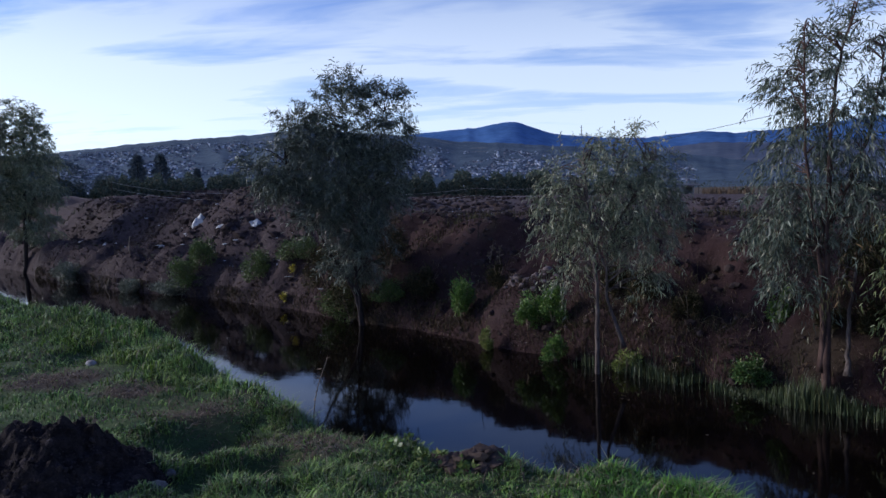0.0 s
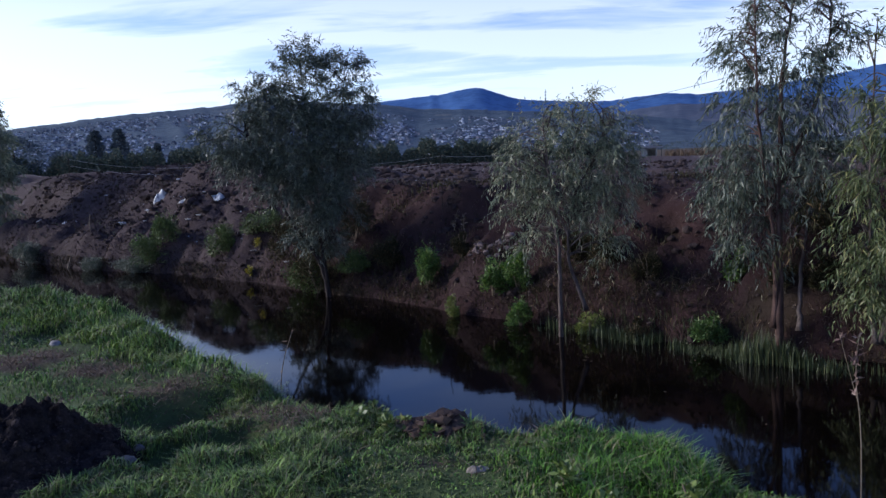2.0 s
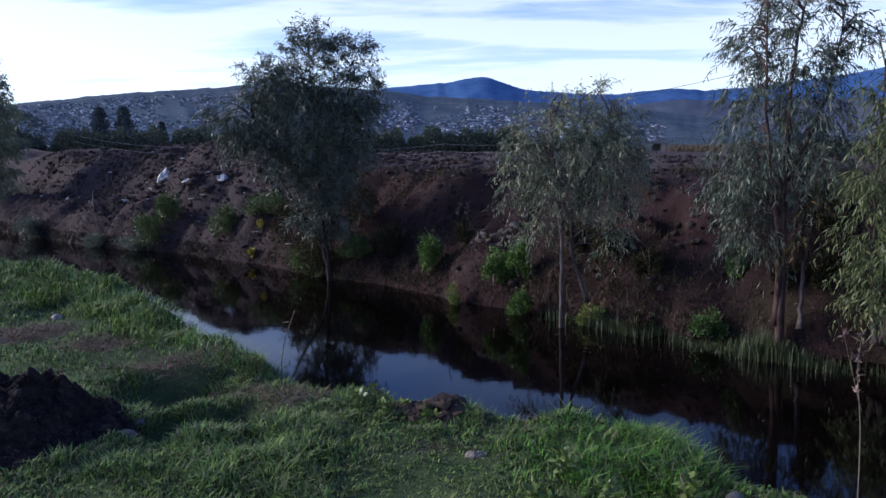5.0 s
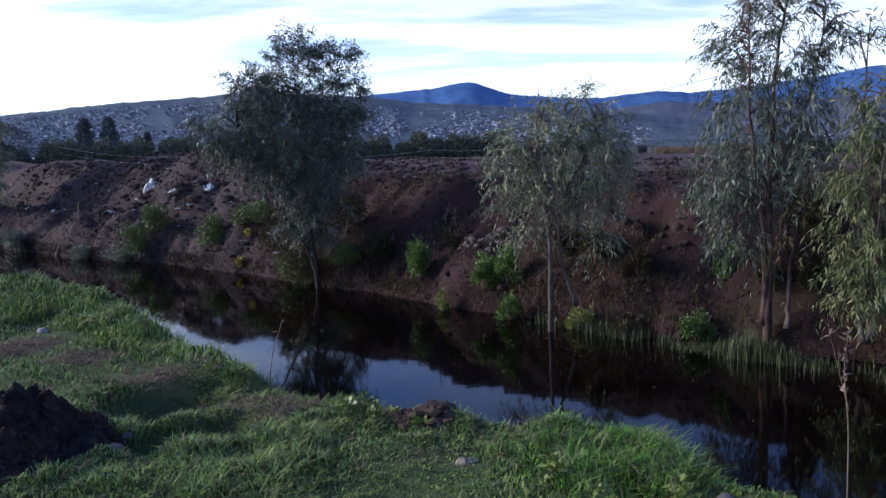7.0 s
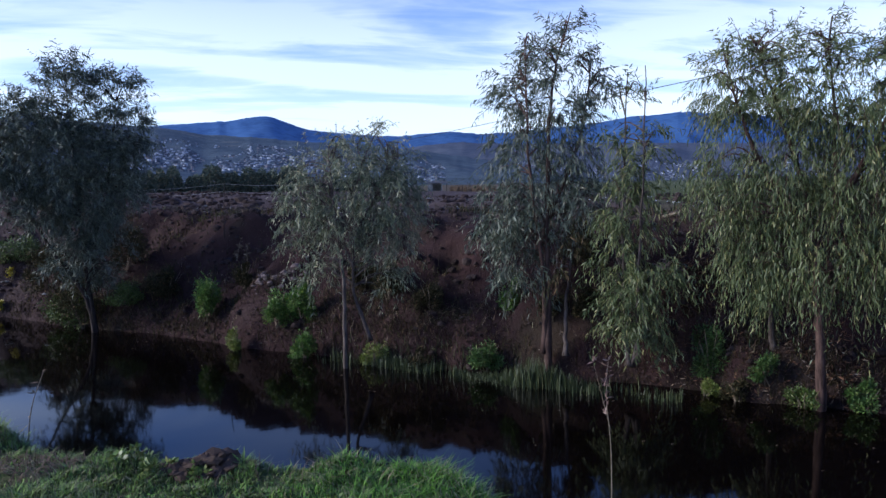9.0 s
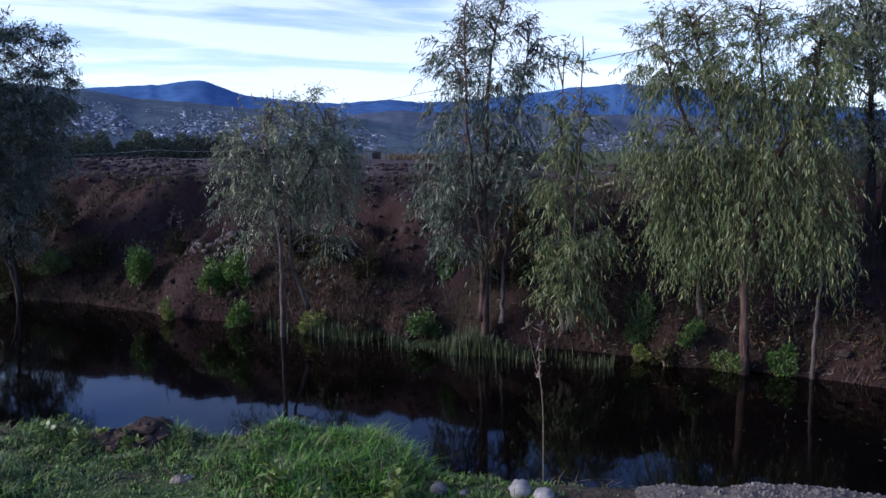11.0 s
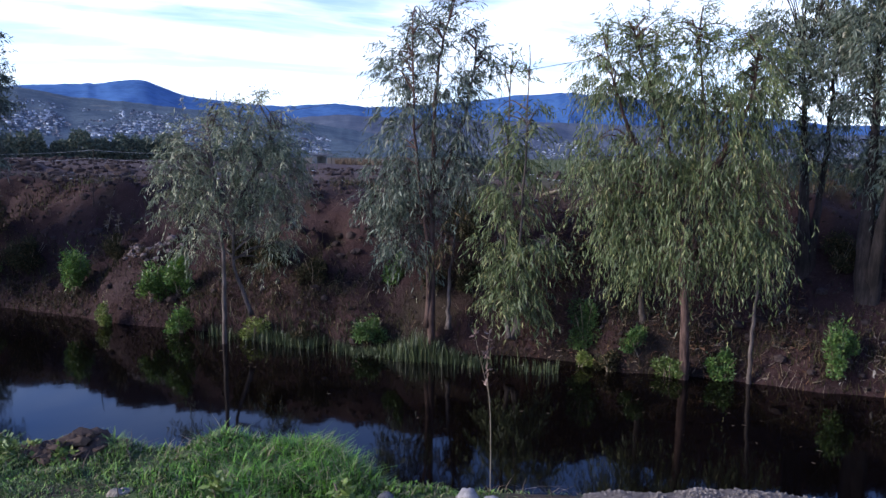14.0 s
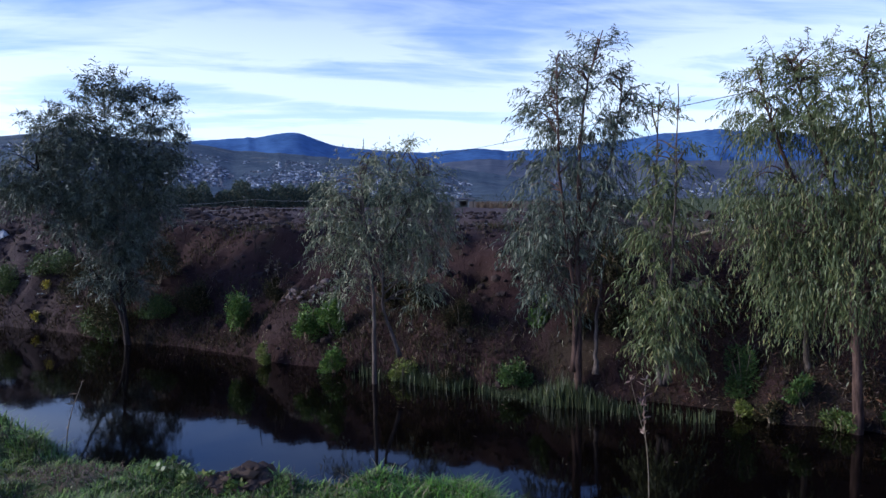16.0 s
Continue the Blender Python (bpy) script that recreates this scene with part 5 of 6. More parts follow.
# ---- loose things on the near bank ----
def heap_of(name, at, reach, n, r0, r1, mat, label, seed, piece="clod", high=0.1):
    """A small pile whose lumps are parts."""
    rng = np.random.default_rng(seed)
    x, y, z = on_ground(*at)
    ob = root(name, (x, y, z), label, "pile")
    protos = []
    for i in range(6):
        v, f = lump(rng, 1.0, 0.7, 0.3, 4, 7)
        me = bpy.data.meshes.new(piece)
        me.from_pydata(v.tolist(), [], f)
        me.materials.append(mat)
        protos.append(me)
    for i in range(n):
        a, d = rng.uniform(0, 6.28), rng.random() ** 0.7
        px, py = math.cos(a) * d * reach[0], math.sin(a) * d * reach[1]
        s = rng.uniform(r0, r1)
        o = new(piece, protos[i % 6])
        o.parent = ob
        o.location = (px, py, float(ground_z(x + px, y + py)) - z + s * 0.25 + high * (1 - d) * rng.random())
        o.rotation_euler = (rng.uniform(-0.5, 0.5), rng.uniform(-0.5, 0.5), a * 3)
        o.scale = (s, s * rng.uniform(0.7, 1.2), s * rng.uniform(0.6, 1.0))
    return ob


def earth_heap(name, at, reach, high, turn, bed, n, r0, r1, mat, label, seed, piece, rough, tail=(), grit=0):
    """A rough heap: one body with strewn lumps as parts."""
    x, y, z = on_ground(*at)
    c, s = math.cos(turn), math.sin(turn)

    def top(px, py):
        a, b = (c * px + s * py) / reach[0], (-s * px + c * py) / reach[1]
        r = np.sqrt(a * a + b * b) * (1 + 0.22 * vnoise(np.arctan2(b, a) * 1.9 + seed, a * 0, seed))
        h = high * np.clip(1 - r, -0.2, 1) ** 1.0 * (1 - 0.35 * np.clip(1 - r, 0, 1))
        for tx, ty, tr, th in tail:
            h = np.maximum(h, th * (1 - ((px - tx) ** 2 + (py - ty) ** 2) / tr ** 2))
        k = np.clip(h / high * 3, 0, 1)
        return h + k * rough * (fbm(px + 3, py + 1, 0.30, 5, seed, 0.62) - 0.3 * np.abs(fbm(px, py, 0.12, 3, seed + 7)))

    m = 110
    g = np.linspace(-1.25, 1.25, m)
    px, py = np.meshgrid(g * max(reach), g * max(reach), indexing="ij")
    h = top(px, py)
    pz = ground_z(x + px, y + py) - z + np.where(h < 0, -0.05 + h, h)
    ob = root(name, (x, y, z), label, "heap")
    i, j = np.meshgrid(np.arange(m - 1), np.arange(m - 1), indexing="ij")
    q = (i * m + j).ravel()
    q = q[(h[:-1, :-1].ravel() > -0.08)]
    solid("heap_body", np.stack([px, py, pz], -1).reshape(-1, 3), np.stack([q, q + m, q + m + 1, q + 1], 1), bed, ob)
    rng = np.random.default_rng(seed)
    protos = []
    for _ in range(8):
        v, f = lump(rng, 1.0, 0.85, 0.3, 4, 7)
        me = bpy.data.meshes.new(piece)
        me.from_pydata(v.tolist(), [], f)
        me.materials.append(mat)
        protos.append(me)
    made = 0
    while made < n:
        qx, qy = rng.uniform(-1.1, 1.1, 2) * max(reach)
        t = float(top(np.array(qx), np.array(qy)))
        if t < 0.012:
            continue
        r = r0 + (r1 - r0) * rng.random() ** 3
        o = new(piece, protos[made % 8])
        o.parent = ob
        o.location = (qx, qy, float(ground_z(x + qx, y + qy)) - z + t + r * 0.15)
        o.rotation_euler = tuple(rng.uniform(0, 6.28, 3))
        o.scale = (r, r * rng.uniform(0.7, 1.1), r * rng.uniform(0.6, 1.0))
        made += 1
    bits = []
    while len(bits) < grit:
        qx, qy = rng.uniform(-1.1, 1.1, 2) * max(reach)
        t = float(top(np.array(qx), np.array(qy)))
        if t < 0.006:
            continue
        v, f = lump(rng, rng.uniform(0.003, 0.009), 0.8, 0.3, 3, 5)
        bits.append((np.array(v) + (qx, qy, float(ground_z(x + qx, y + qy)) - z + t), f))
    if bits:
        v, f = join(bits)
        tagged(solid("grit", v, f, mat, ob), kind="stuff")
    return ob


earth_heap("soil_heap", (-2.66, 4.06), (0.72, 0.62), 0.40, 0.2, BLACK_SOIL, 290, 0.006, 0.030, CLOD_BLACK, "heap of freshly dug black crumbly soil", 301, "clod", 0.10, ((0.46, 0.16, 0.26, 0.12),), 1800)
earth_heap("gravel_heap", (2.55, 2.49), (0.80, 0.70), 0.20, -0.8, GRAVEL_BED, 280, 0.004, 0.018, GRIT, "low heap of brownish grey fine gravel", 302, "pebble", 0.022, (), 2600)
heap_of("clod_pile", (-0.20, 4.50), (0.27, 0.12), 70, 0.025, 0.065, CLOD_RED, "pile of dry reddish clods at the bank's edge", 303, high=0.12)
heap_of("clod_pile", (-0.46, 4.62), (0.18, 0.06), 14, 0.015, 0.035, CLOD_RED, "few dry reddish clods at the bank's edge", 304, high=0.02)

heap_of("rubble", (0.50, 13.25), (0.48, 0.32), 46, 0.02, 0.075, RUBBLE, "pale pinkish rubble showing in the bank", 305, "block", 0.0)
heap_of("rubble", (2.2, 12.4), (0.5, 0.3), 24, 0.015, 0.06, CLOD_RED, "fallen reddish clods below the burrow", 306, "block", 0.0)


def stone(at, r, flat, mat, label, seed, up=0.25):
    rng = np.random.default_rng(seed)
    v, f = lump(rng, r, flat, 0.12, 7, 12)
    x, y, z = on_ground(*at)
    ob = solid("stone", v, f, mat, smooth=True)
    ob.location = (x, y, z + r * flat * up)
    ob.rotation_euler = (rng.uniform(-0.2, 0.2), rng.uniform(-0.2, 0.2), rng.uniform(0, 6))
    return tagged(ob, label, "stone")


stone((1.47, 3.05), 0.052, 0.85, STONE_WHITE, "whitish rounded stone with a crack, in the grass", 311, 0.5)
stone((1.55, 2.97), 0.05, 0.8, STONE_WHITE, "pale flat stone leaning on another", 312)
stone((1.14, 3.22), 0.042, 0.7, STONE, "grey stone half sunk in grass", 313)
stone((1.24, 3.16), 0.03, 0.6, STONE, "small grey stone in the grass", 314)
stone((-4.01, 7.19), 0.05, 0.7, STONE_WHITE, "pale stone on bare soil", 315)
stone((-3.2, 6.5), 0.035, 0.7, STONE, "small grey stone in the grass", 316)
stone((-2.02, 4.40), 0.045, 0.5, STONE, "pale lump on the soil heap's edge", 317)
stone((-1.93, 4.08), 0.05, 0.45, STONE, "flat pale lump at the foot of the soil heap", 318)


def crumpled(name, at, w, d, h, mat, label, category, seed, n=9):
    """A crumpled sheet or bag lying in folds."""
    rng = np.random.default_rng(seed)
    x, y, z = on_ground(*at)
    g = np.linspace(-1, 1, n)
    a, b = np.meshgrid(g, g, indexing="ij")
    r = np.hypot(a, b)
    top = h * np.clip(1 - r ** 2, 0, 1) ** 0.6 * (0.55 + 0.45 * np.abs(vnoise(a * 2.3 + seed, b * 2.3, seed))) + 0.25 * h * vnoise(a * 3.7, b * 3.7 + seed, seed + 1)
    k = np.where(r > 1, 1 / np.maximum(r, 1e-6), 1) * (1 + 0.25 * vnoise(a * 2 + 5, b * 2, seed + 3))
    px, py = a * k * w / 2, b * k * d / 2
    pz = ground_z(x + px, y + py) - z + np.maximum(top, 0.004) + rng.uniform(0, 0.1 * h, a.shape)
    v = np.stack([px, py, pz], -1).reshape(-1, 3)
    under = v - np.array((0, 0, 0.012))
    f = []
    m = n * n
    for i in range(n - 1):
        for j in range(n - 1):
            q = i * n + j
            f += [[q, q + n, q + n + 1, q + 1], [m + q + 1, m + q + n + 1, m + q + n, m + q]]
    edge = [i * n for i in range(n)] + [(n - 1) * n + j for j in range(1, n)] + [i * n + n - 1 for i in range(n - 2, -1, -1)] + [j for j in range(n - 2, 0, -1)]
    f += [[edge[i], m + edge[i], m + edge[(i + 1) % len(edge)], edge[(i + 1) % len(edge)]] for i in range(len(edge))]
    ob = solid(name, np.concatenate([v, under]), f, mat)
    ob.location = (x, y, z)
    return tagged(ob, label, category)


crumpled("food_carton", (0.01, 3.88), 0.12, 0.06, 0.03, CARD, "crushed dirty white carton lying in grass", "litter", 331)
crumpled("wrapper", (-1.61, 5.62), 0.07, 0.05, 0.03, RED_WRAP, "small red wrapper in the grass", "litter", 332)
crumpled("plastic_bag", (-9.3, 23.2), 0.42, 0.24, 0.26, PLASTIC, "white plastic bag slumped on the bank", "litter", 333)
crumpled("plastic_bag", (-9.75, 23.0), 0.40, 0.14, 0.05, PLASTIC, "torn strip of white plastic below the bag", "litter", 334)
crumpled("plastic_bag", (-6.85, 21.3), 0.28, 0.18, 0.14, PLASTIC, "white plastic bag caught on the slope", "litter", 335)
crumpled("plastic_sheet", (-8.05, 21.75), 0.26, 0.08, 0.05, PLASTIC, "white plastic scrap on the heap", "litter", 336)
crumpled("plastic_sheet", (-6.94, 21.35), 0.30, 0.09, 0.05, PLASTIC, "white plastic scrap along the heap's top", "litter", 337)
crumpled("plastic_sheet", (-14.36, 25.40), 0.24, 0.07, 0.04, PLASTIC, "pale plastic scrap on the dark heap", "litter", 338)
crumpled("plastic_sheet", (-13.13, 24.75), 0.15, 0.1, 0.06, PLASTIC, "small white scrap on the dark heap", "litter", 339)
crumpled("plastic_sheet", (-10.6, 23.4), 0.3, 0.14, 0.08, PLASTIC, "white scrap among weeds on the heap", "litter", 340)
crumpled("plastic_sheet", (6.98, 6.38), 0.16, 0.06, 0.02, CARD, "pale scraps at the water's edge", "litter", 341)
crumpled("paper_scrap", (7.75, 5.95), 0.03, 0.025, 0.008, CARD, "white paper scrap on the bank", "litter", 342)


def scraps(seed):
    """Bits of pale rubbish too many to count."""
    rng = np.random.default_rng(seed)
    pieces = []
    for i in range(230):
        u = rng.uniform(-27, 4)
        v = rng.uniform(9.6, 16) if u < -13 else rng.uniform(11.5, 24)
        if u < -13 and rng.random() < 0.35:
            v = rng.uniform(9.4, 11)
        x, y = xy(u, v)
        z = float(ground_z(x, y))
        if z < 0.1:
            continue
        pv, pf = lump(rng, 1.0, 0.5, 0.35, 3, 5)
        s = rng.uniform(0.02, 0.06) * (1.1 if u < -13 else 0.9)
        pieces.append((pv * (s * rng.uniform(0.8, 2.2), s, s * 0.8) + (x, y, z + 0.01), pf))
    v, f = join(pieces)
    tagged(solid("rubbish_scraps", v, f, PLASTIC), "small white scraps of rubbish over bank and field", "litter", kind="stuff")


scraps(351)


def stalk(name, at, line, r, label, seed, leaves=10, size=0.05, mat=DRY, zone=(0.5, 1.0), category="stalk", stem=DRY, side=None):
    """A bare stem with withered leaves."""
    rng = np.random.default_rng(seed)
    x, y, z = on_ground(*at)
    ob = root(name, (x, y, z), label, category)
    path = curve_through([(0, 0, -0.05)] + list(line), 6)
    v, f = tube(path, np.linspace(r, r * 0.35, len(path)), 6)
    solid("stem", v, f, stem, ob, smooth=True)
    if side:
        branch = curve_through(side, 6)
        v, f = tube(branch, np.linspace(r * 0.5, r * 0.25, len(branch)), 5)
        solid("side_stem", v, f, stem, ob, smooth=True)
        path = np.concatenate([path, branch[-3:]])
    if leaves:
        lo, hi = int(zone[0] * (len(path) - 1)), int(zone[1] * (len(path) - 1))
        p = path[rng.integers(lo, hi + 1, leaves)]
        along = unit(rng.normal(0, 1, (leaves, 3)) + np.array((0, 0, 0.2)))
        across = unit(np.cross(along, rng.normal(0, 1, along.shape)))
        v, f = blades(p, along, across, size * rng.uniform(0.6, 1.2, leaves), size * 0.4 * rng.uniform(0.7, 1.2, leaves), rng.normal(0, 0.01, (leaves, 3)), rng)
        solid("leaves", v, f, mat, ob)
    return ob


stalk("dry_stalk", (1.72, 3.33), [(0.0, 0.01, 0.45), (-0.03, 0.0, 0.73), (-0.02, 0.0, 0.91)], 0.003, "thin dry stalk with withered pinkish leaves", 361, 46, 0.032, DRY_PINK, zone=(0.5, 1.0), side=[(0.0, 0.01, 0.56), (-0.05, 0.02, 0.76), (-0.09, 0.03, 0.93)])
stalk("grass_stem", (-1.62, 6.32), [(0.0, 0.0, 0.35), (0.04, 0.0, 0.6), (0.13, 0.0, 0.85)], 0.007, "tall pale grass stem leaning over the water", 363, 10, 0.05, zone=(0.6, 1.0))
stalk("dry_stalk", (3.95, 2.9), [(0.02, 0, 0.12), (0.05, 0, 0.24)], 0.005, "short dry weed with pale tufts", 364, 14, 0.05, zone=(0.3, 1.0))
stalk("stake", (-0.45, 15.1), [(0.0, 0.0, 0.25), (0.03, 0, 0.5)], 0.013, "short dark stake on the bank's edge", 365, 0, stem=STAKE)
stalk("dry_weed", (-0.25, 14.7), [(0.05, 0, 0.2), (0.1, 0, 0.45)], 0.008, "dead brown weed on the bank's edge", 366, 26, 0.09, zone=(0.3, 1.0))
stalk("dry_weed", (0.0, 14.4), [(-0.05, 0, 0.2), (-0.02, 0, 0.40)], 0.008, "dead brown weed below the bank's edge", 367, 22, 0.09, zone=(0.3, 1.0))
stalk("dead_stump", (-11.8, 22.1), [(0.05, 0, 0.25), (0.12, 0, 0.45), (0.16, 0, 0.6)], 0.04, "broken grey dead stem at the waterside", 368, 0)
stalk("dead_stump", (-11.1, 22.4), [(-0.03, 0, 0.25), (0.02, 0, 0.55)], 0.025, "thin grey dead stem at the waterside", 369, 0)


def floating_bits(seed):
    rng = np.random.default_rng(seed)
    n = 90
    u, v = rng.uniform(-14, 4, n), 9.0 - np.abs(rng.normal(0, 0.9, n))
    x, y = xy(u, v)
    base = np.stack([x, y, np.full(n, 0.004)], 1)
    a = rng.uniform(0, 6.28, n)
    along = np.stack([np.cos(a), np.sin(a), np.zeros(n)], 1)
    across = np.stack([-np.sin(a), np.cos(a), np.zeros(n)], 1)
    v, f = blades(base, along, across, rng.uniform(0.02, 0.07, n), rng.uniform(0.01, 0.025, n), np.zeros((n, 3)), rng)
    tagged(solid("floating_leaves", v, f, DRY), "few dead leaves floating by the far bank", "leaves", kind="stuff")


floating_bits(370)


def brushwood(at, n, reach, seed, label):
    """A tangle of dead twigs, each a part."""
    rng = np.random.default_rng(seed)
    x, y, z = on_ground(*at)
    ob = root("brushwood", (x, y, z), label, "twigs")
    for i in range(n):
        a = rng.uniform(0, 6.28)
        px, py = rng.normal(0, reach * 0.4, 2)
        g = float(ground_z(x + px, y + py)) - z
        l = rng.uniform(0.06, 0.22)
        end = np.array((px + math.cos(a) * l, py + math.sin(a) * l, 0.0))
        end[2] = max(float(ground_z(x + end[0], y + end[1])) - z, g) + rng.uniform(0.005, 0.07)
        mid = (np.array((px, py, g)) + end) / 2 + rng.normal(0, 0.03, 3)
        v, f = tube(curve_through([(px, py, g - 0.02), mid, end], 3), np.linspace(0.0035, 0.0015, 7), 4)
        solid("twig", v, f, DRY, ob)
    return ob


brushwood((6.98, 6.45), 42, 0.5, 371, "tangle of dead tan twigs at the water's edge")
brushwood((7.7, 5.9), 22, 0.5, 372, "thin dead twigs on the bare bank")
brushwood((2.7, 10.9), 20, 0.5, 373, "dead twigs on the bare slope")
brushwood((4.6, 9.4), 24, 0.4, 374, "dead twigs and leaves between the trees")
brushwood((1.2, 11.6), 22, 0.5, 375, "pale dead twigs below the bushes")
brushwood((-6.2, 19.4), 18, 0.9, 376, "dead twigs on the slope")
brushwood((8.9, 5.3), 20, 0.5, 377, "dead twigs by the forked tree")


def log_at(at, length, r, turn, label, seed):
    rng = np.random.default_rng(seed)
    x, y, z = on_ground(*at)
    c, s = math.cos(turn), math.sin(turn)
    path = [(c * k * length, s * k * length, r * 0.8 + 0.03 * math.sin(3 * k)) for k in np.linspace(-0.5, 0.5, 6)]
    v, f = tube(path, [r * 0.9, r, r * 1.05, r, r * 0.95, r * 0.8], 9, 0.06, rng)
    ob = solid("log", v, f, TIMBER, smooth=False)
    ob.location = (x, y, z)
    return tagged(ob, label, "log")


log_at((6.35, 10.75), 0.26, 0.028, -0.5, "short pale yellow log on the bank's top", 381)
log_at((6.5, 10.95), 0.18, 0.022, 0.2, "short pale cut log beside another", 382)


# ---- rope fence, shed, cable, mast ----
def rope_fence():
    posts = [(-12.4, 24.0, 1.2), (-7.6, 25.2, 0.9), (-0.8, 26.2, 0.75), (4.4, 26.3, 1.0)]
    heights = [(3.20, 3.0), (2.82, 2.60), (2.70, 2.46), (3.05, 2.75)]
    x0, y0, z0 = on_ground(posts[2][0], posts[2][1])
    ob = root("rope_fence", (x0, y0, z0), "pale ropes strung between thin weathered posts", "fence")
    for (px, py, _), (h, _) in zip(posts, heights):
        g = float(ground_z(px, py))
        v, f = tube([(px - x0, py - y0, g - 0.2 - z0), (px - x0, py - y0, (g + h) / 2 - z0), (px - x0 + 0.02, py - y0, h + 0.04 - z0)], [0.013, 0.012, 0.011], 7)
        solid("post", v, f, STAKE, ob)
    for line in range(2):
        for i in range(3):
            a, b = np.array((*posts[i][:2], heights[i][line])), np.array((*posts[i + 1][:2], heights[i + 1][line]))
            t = np.linspace(0, 1, 14)[:, None]
            path = a + (b - a) * t - np.array((0, 0, 0.22)) * (4 * t * (1 - t))
            v, f = tube(path - (x0, y0, z0), np.full(14, 0.0045), 5)
            solid("rope", v, f, ROPE, ob)


def box(x0, x1, y0, y1, z0, z1):
    v = [(x, y, z) for z in (z0, z1) for x, y in ((x0, y0), (x1, y0), (x1, y1), (x0, y1))]
    return v, [[3, 2, 1, 0], [4, 5, 6, 7], [0, 1, 5, 4], [1, 2, 6, 5], [2, 3, 7, 6], [3, 0, 4, 7]]


def shed():
    az = radians(13.35)
    x, y = 88 * math.sin(az), 88 * math.cos(az)
    z = float(ground_z(x, y))
    ob = root("shed", (x, y, z), "small bleached board shed with a sheet roof and open doorway", "shed")
    ob.rotation_euler = (0, 0, -az)
    ob.scale = (0.8, 0.8, 0.8)
    for name, b, m in (("wall", (-1.1, -0.4, -0.9, -0.8, -0.05, 1.3), SHED_WALL), ("wall", (0.75, 0.95, -0.9, -0.8, -0.05, 1.3), SHED_WALL), ("lintel", (-0.4, 0.75, -0.9, -0.8, 1.12, 1.3), SHED_WALL),
                       ("wall", (-1.1, -1.0, -0.8, 1.0, -0.05, 1.3), SHED_WALL), ("wall", (0.85, 0.95, -0.8, 1.0, -0.05, 1.3), SHED_WALL), ("wall", (-1.0, 0.85, 0.9, 1.0, -0.05, 1.3), SHED_WALL),
                       ("corner_post", (1.5, 1.6, -0.9, -0.8, -0.05, 1.2), TIMBER_GREY)):
        v, f = box(*b)
        solid(name, v, f, m, ob)
    v = [(-1.6, -1.2, 1.36), (1.75, -1.2, 1.25), (1.75, 1.3, 1.48), (-1.6, 1.3, 1.60)]
    v += [(a, b, c + 0.06) for a, b, c in v]
    solid("roof", v, [[3, 2, 1, 0], [4, 5, 6, 7], [0, 1, 5, 4], [1, 2, 6, 5], [2, 3, 7, 6], [3, 0, 4, 7]], SHED_ROOF, ob)


def overhead_cable():
    def spot(az, d, el):
        return np.array((d * math.sin(radians(az)), d * math.cos(radians(az)), 2.6 + d * math.tan(radians(el))))
    a, b, c = spot(6.0, 152, 2.24), spot(75, 29.4, 11.4), spot(110, 32, 10.5)
    ob = root("power_line", (a[0], a[1], float(ground_z(a[0], a[1]))), "black overhead cable between distant wooden poles", "cable")
    o = np.array(ob.location)
    for p, q in ((a, b), (b, c)):
        t = np.linspace(0, 1, 24)[:, None]
        path = p + (q - p) * t - np.array((0, 0, 0.25)) * (4 * t * (1 - t))
        v, f = tube(path - o, np.full(24, 0.024), 5)
        solid("cable", v, f, CABLE, ob)
    for p in (a, b, c):
        g = float(ground_z(p[0], p[1]))
        v, f = tube([(p[0], p[1], g - 1) - o, (p[0], p[1], g + 4) - o, (p[0], p[1], p[2] + 0.3) - o], [0.035, 0.032, 0.03], 8)
        solid("pole", v, f, TIMBER_GREY, ob)


def mast(az, d, low, high, r):
    x, y = d * math.sin(radians(az)), d * math.cos(radians(az))
    z0, z1 = 2.6 + d * math.tan(radians(low)), 2.6 + d * math.tan(radians(high))
    ob = root("radio_mast", (x, y, z0), "thin steel mast on the far ridge", "mast")
    v, f = tube([(0, 0, -60), (0, 0, 0), (0, 0, (z1 - z0) * 0.6), (0, 0, z1 - z0)], [r, r, r * 0.8, r * 0.5], 6)
    solid("shaft", v, f, STEEL, ob)
    for k in (0.35, 0.6, 0.8):
        h = k * (z1 - z0)
        v, f = box(-2.2 * r, 2.2 * r, -2.2 * r, 2.2 * r, h, h + r)
        solid("platform", v, f, STEEL, ob)


rope_fence()
shed()
overhead_cable()
mast(6.1, 4200, 3.55, 4.55, 2.2)
mast(4.6, 4200, 3.75, 4.15, 1.6)


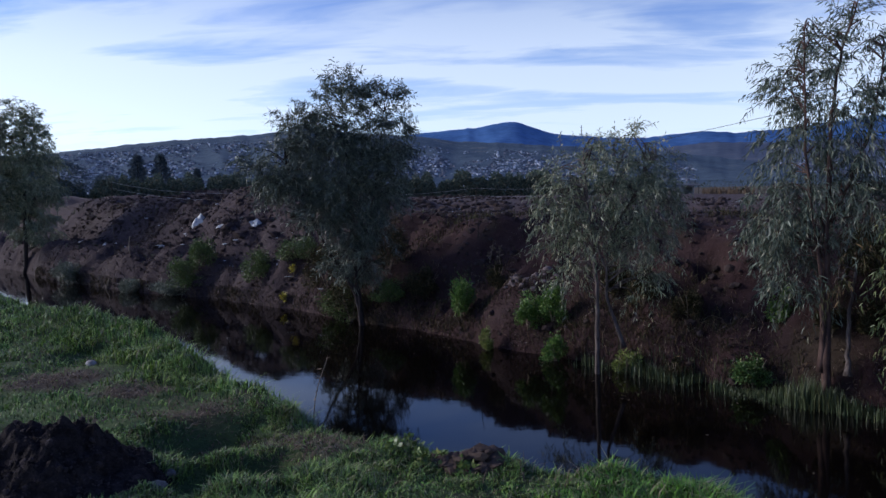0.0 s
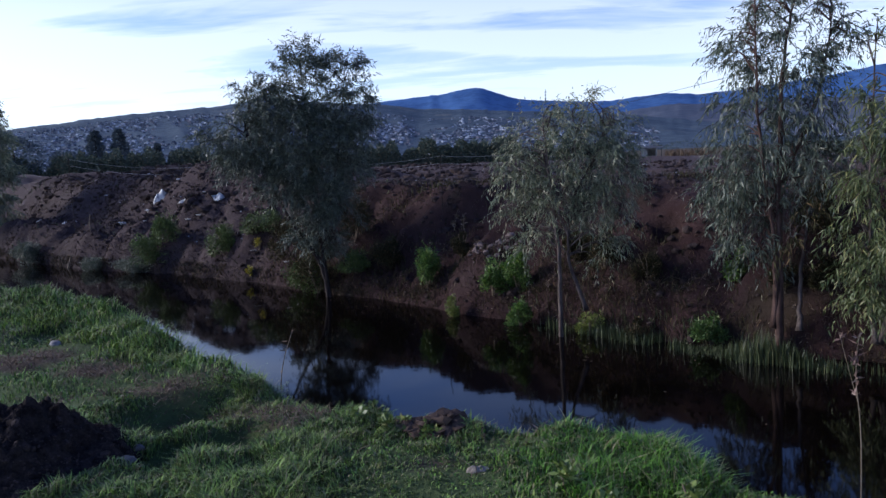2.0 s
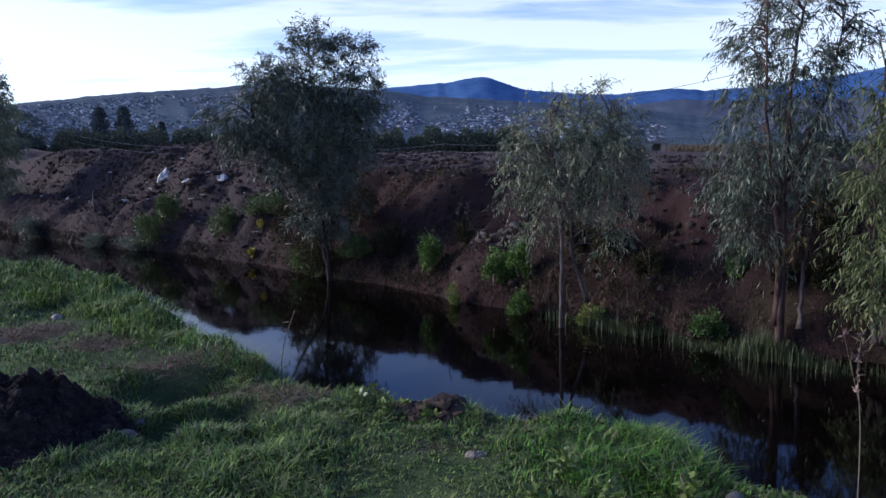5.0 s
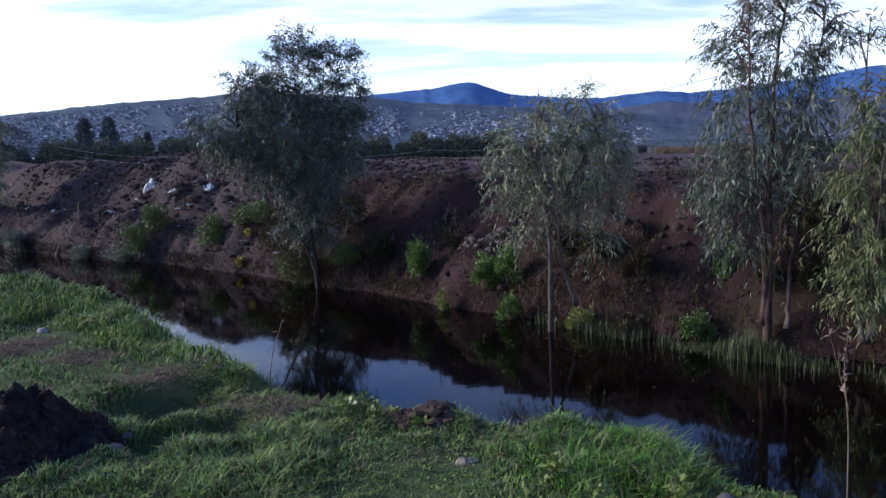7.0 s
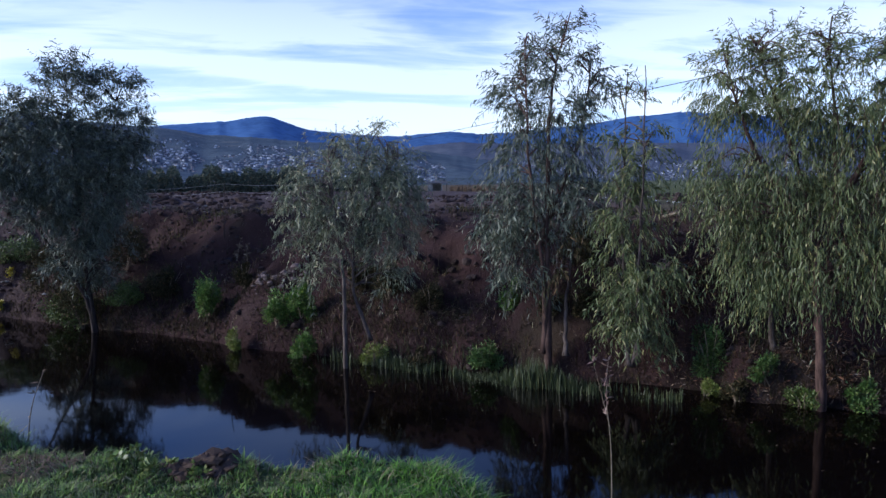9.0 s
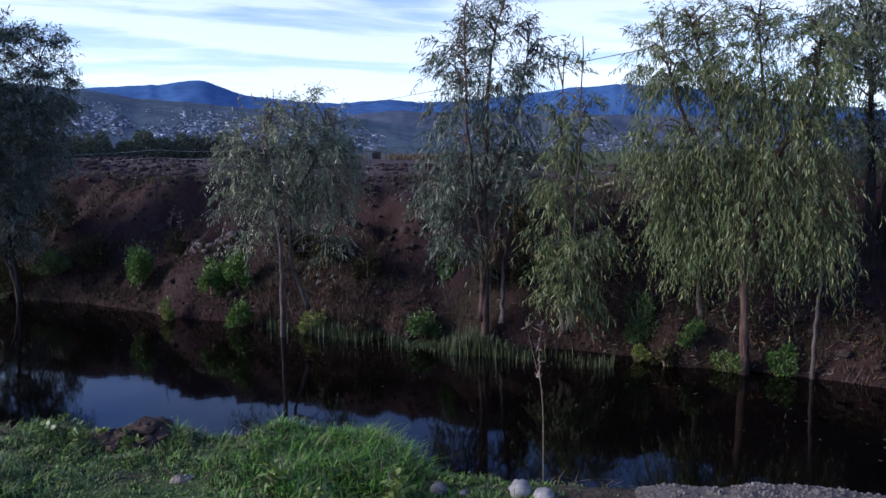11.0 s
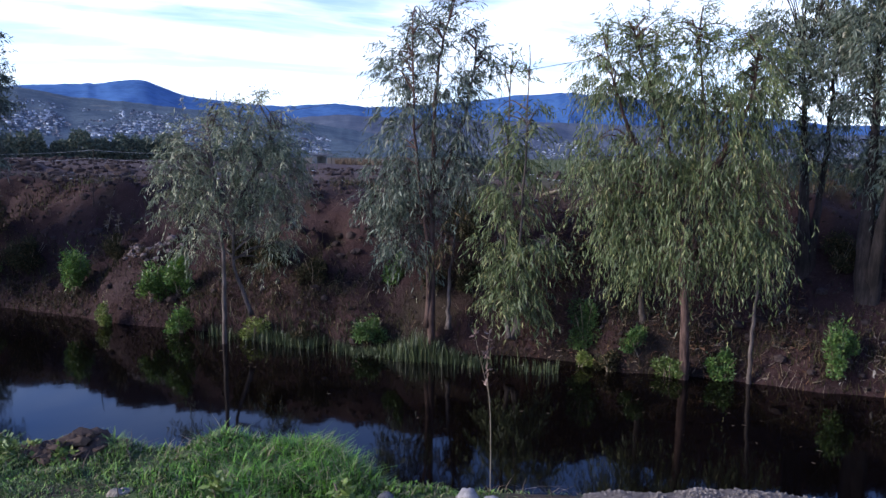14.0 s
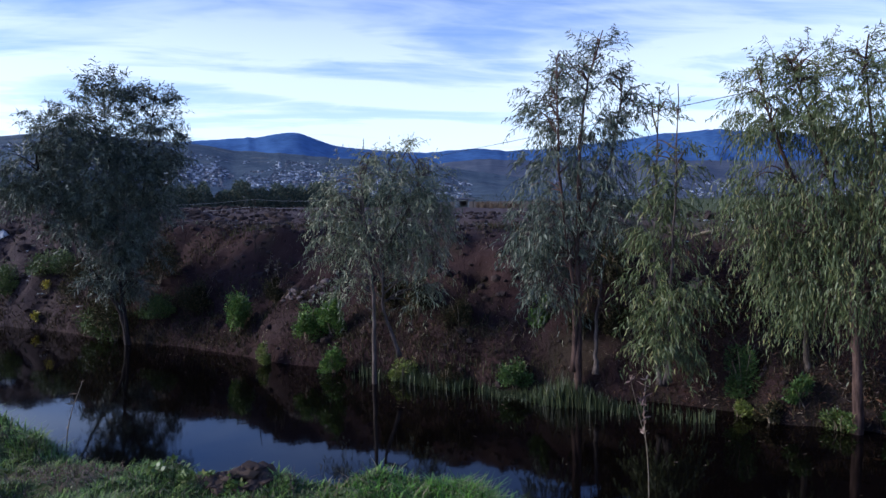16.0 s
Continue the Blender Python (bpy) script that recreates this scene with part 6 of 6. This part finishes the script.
# ---- far trees and hedges ----
def far_tree(name, az, d, high, wide, label, seed, tall=False, count=2600):
    rng = np.random.default_rng(seed)
    x, y = d * math.sin(radians(az)), d * math.cos(radians(az))
    z = float(ground_z(x, y)) if d < 100 else 1.0
    ob = root(name, (x, y, z), label, "tree", "trees beyond the field")
    v, f = tube([(0, 0, -0.3), (0.1, 0, high * 0.4), (0, 0, high * 0.95)], [0.22, 0.15, 0.03], 7)
    solid("trunk", v, f, BARK_DARK, ob)
    k = rng.random(count) ** 0.8
    if tall:
        r = wide / 2 * (1 - k) ** 0.7 * (0.75 + 0.25 * np.sin(k * 30)) + 0.15
        h = high * (0.12 + 0.88 * k)
    else:
        r = wide / 2 * np.sqrt(np.clip(1 - (1.9 * k - 0.75) ** 2 / 1.4, 0.05, 1))
        h = high * (0.08 + 0.92 * k)
    a = rng.uniform(0, 6.28, count)
    q = rng.random(count) ** 0.35 * (1 + 0.3 * vnoise(a * 1.4 + seed, h * 0.9, seed))
    p = np.stack([np.cos(a) * r * q, np.sin(a) * r * q, h], 1)
    along = unit(np.stack([np.cos(a), np.sin(a), rng.normal(0.2, 0.5, count)], 1) + rng.normal(0, 0.4, (count, 3)))
    across = unit(np.cross(along, rng.normal(0, 1, along.shape)))
    size = 0.04 * high + 0.06
    v, f = blades(p, along, across, size * rng.uniform(0.7, 1.5, count), size * 0.55 * rng.uniform(0.7, 1.3, count), rng.normal(0, 0.05, (count, 3)), rng)
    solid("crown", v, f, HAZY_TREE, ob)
    return ob


for i, (az, d, high, wide, tall, label) in enumerate([
        (-25.6, 105, 7.1, 3.4, True, "dark conifer beyond the field"), (-24.1, 105, 7.2, 4.0, True, "dark pointed conifer beyond the field"),
        (-21.7, 108, 5.4, 1.9, True, "slim dark tree beyond the field"), (-27.6, 100, 4.6, 4.2, False, "round dark tree beyond the field"),
        (-30.5, 90, 4.6, 6.5, False, "broad dark tree beyond the heaps"), (-33.5, 85, 4.6, 6.5, False, "broad dark tree beyond the heaps"),
        (-20.4, 108, 4.4, 3.4, False, "dark round tree beyond the field"), (-19.0, 110, 4.9, 2.6, True, "slim dark tree beyond the field"),
        (-17.3, 105, 4.0, 4.4, False, "dull green tree beyond the field"), (-15.2, 104, 3.8, 4.2, False, "dull green tree beyond the field")]):
    far_tree("far_tree", az, d, high, wide, label, 400 + i, tall)


def hedge(name, az0, az1, d, high, seed, count, label):
    """An unbroken far belt of bushes."""
    rng = np.random.default_rng(seed)
    az = rng.uniform(az0, az1, count)
    top = high * (0.75 + 0.30 * vnoise(az * 0.9, az * 0, seed) + 0.25 * vnoise(az * 2.6, az * 0, seed + 1))
    dist = d + rng.uniform(-3, 3, count)
    h = top * rng.random(count) ** 0.75
    x, y = dist * np.sin(np.radians(az)), dist * np.cos(np.radians(az))
    z = np.where(dist < 100, ground_z(x, y), 1.0)
    p = np.stack([x, y, z + h], 1)
    along = unit(rng.normal(0, 1, (count, 3)) + np.array((0, 0, 0.3)))
    across = unit(np.cross(along, rng.normal(0, 1, along.shape)))
    v, f = blades(p, along, across, (0.26 + 0.0006 * d) * rng.uniform(0.6, 1.4, count), (0.14 + 0.0004 * d) * rng.uniform(0.6, 1.4, count), rng.normal(0, 0.05, (count, 3)), rng)
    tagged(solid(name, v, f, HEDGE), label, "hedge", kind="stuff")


hedge("hedge", -40, -12, 92, 3.3, 431, 34000, "dark belt of bushes beyond the heaps")
hedge("hedge", -14, 11.2, 88, 2.9, 432, 32000, "dark hedge along the far side of the field")
hedge("hedge", 8, 75, 420, 4.5, 433, 9000, "thin dark line of far trees across the plain")
hedge("hedge", -45, 15, 380, 6.0, 434, 6000, "far belt of trees at the foot of the town")
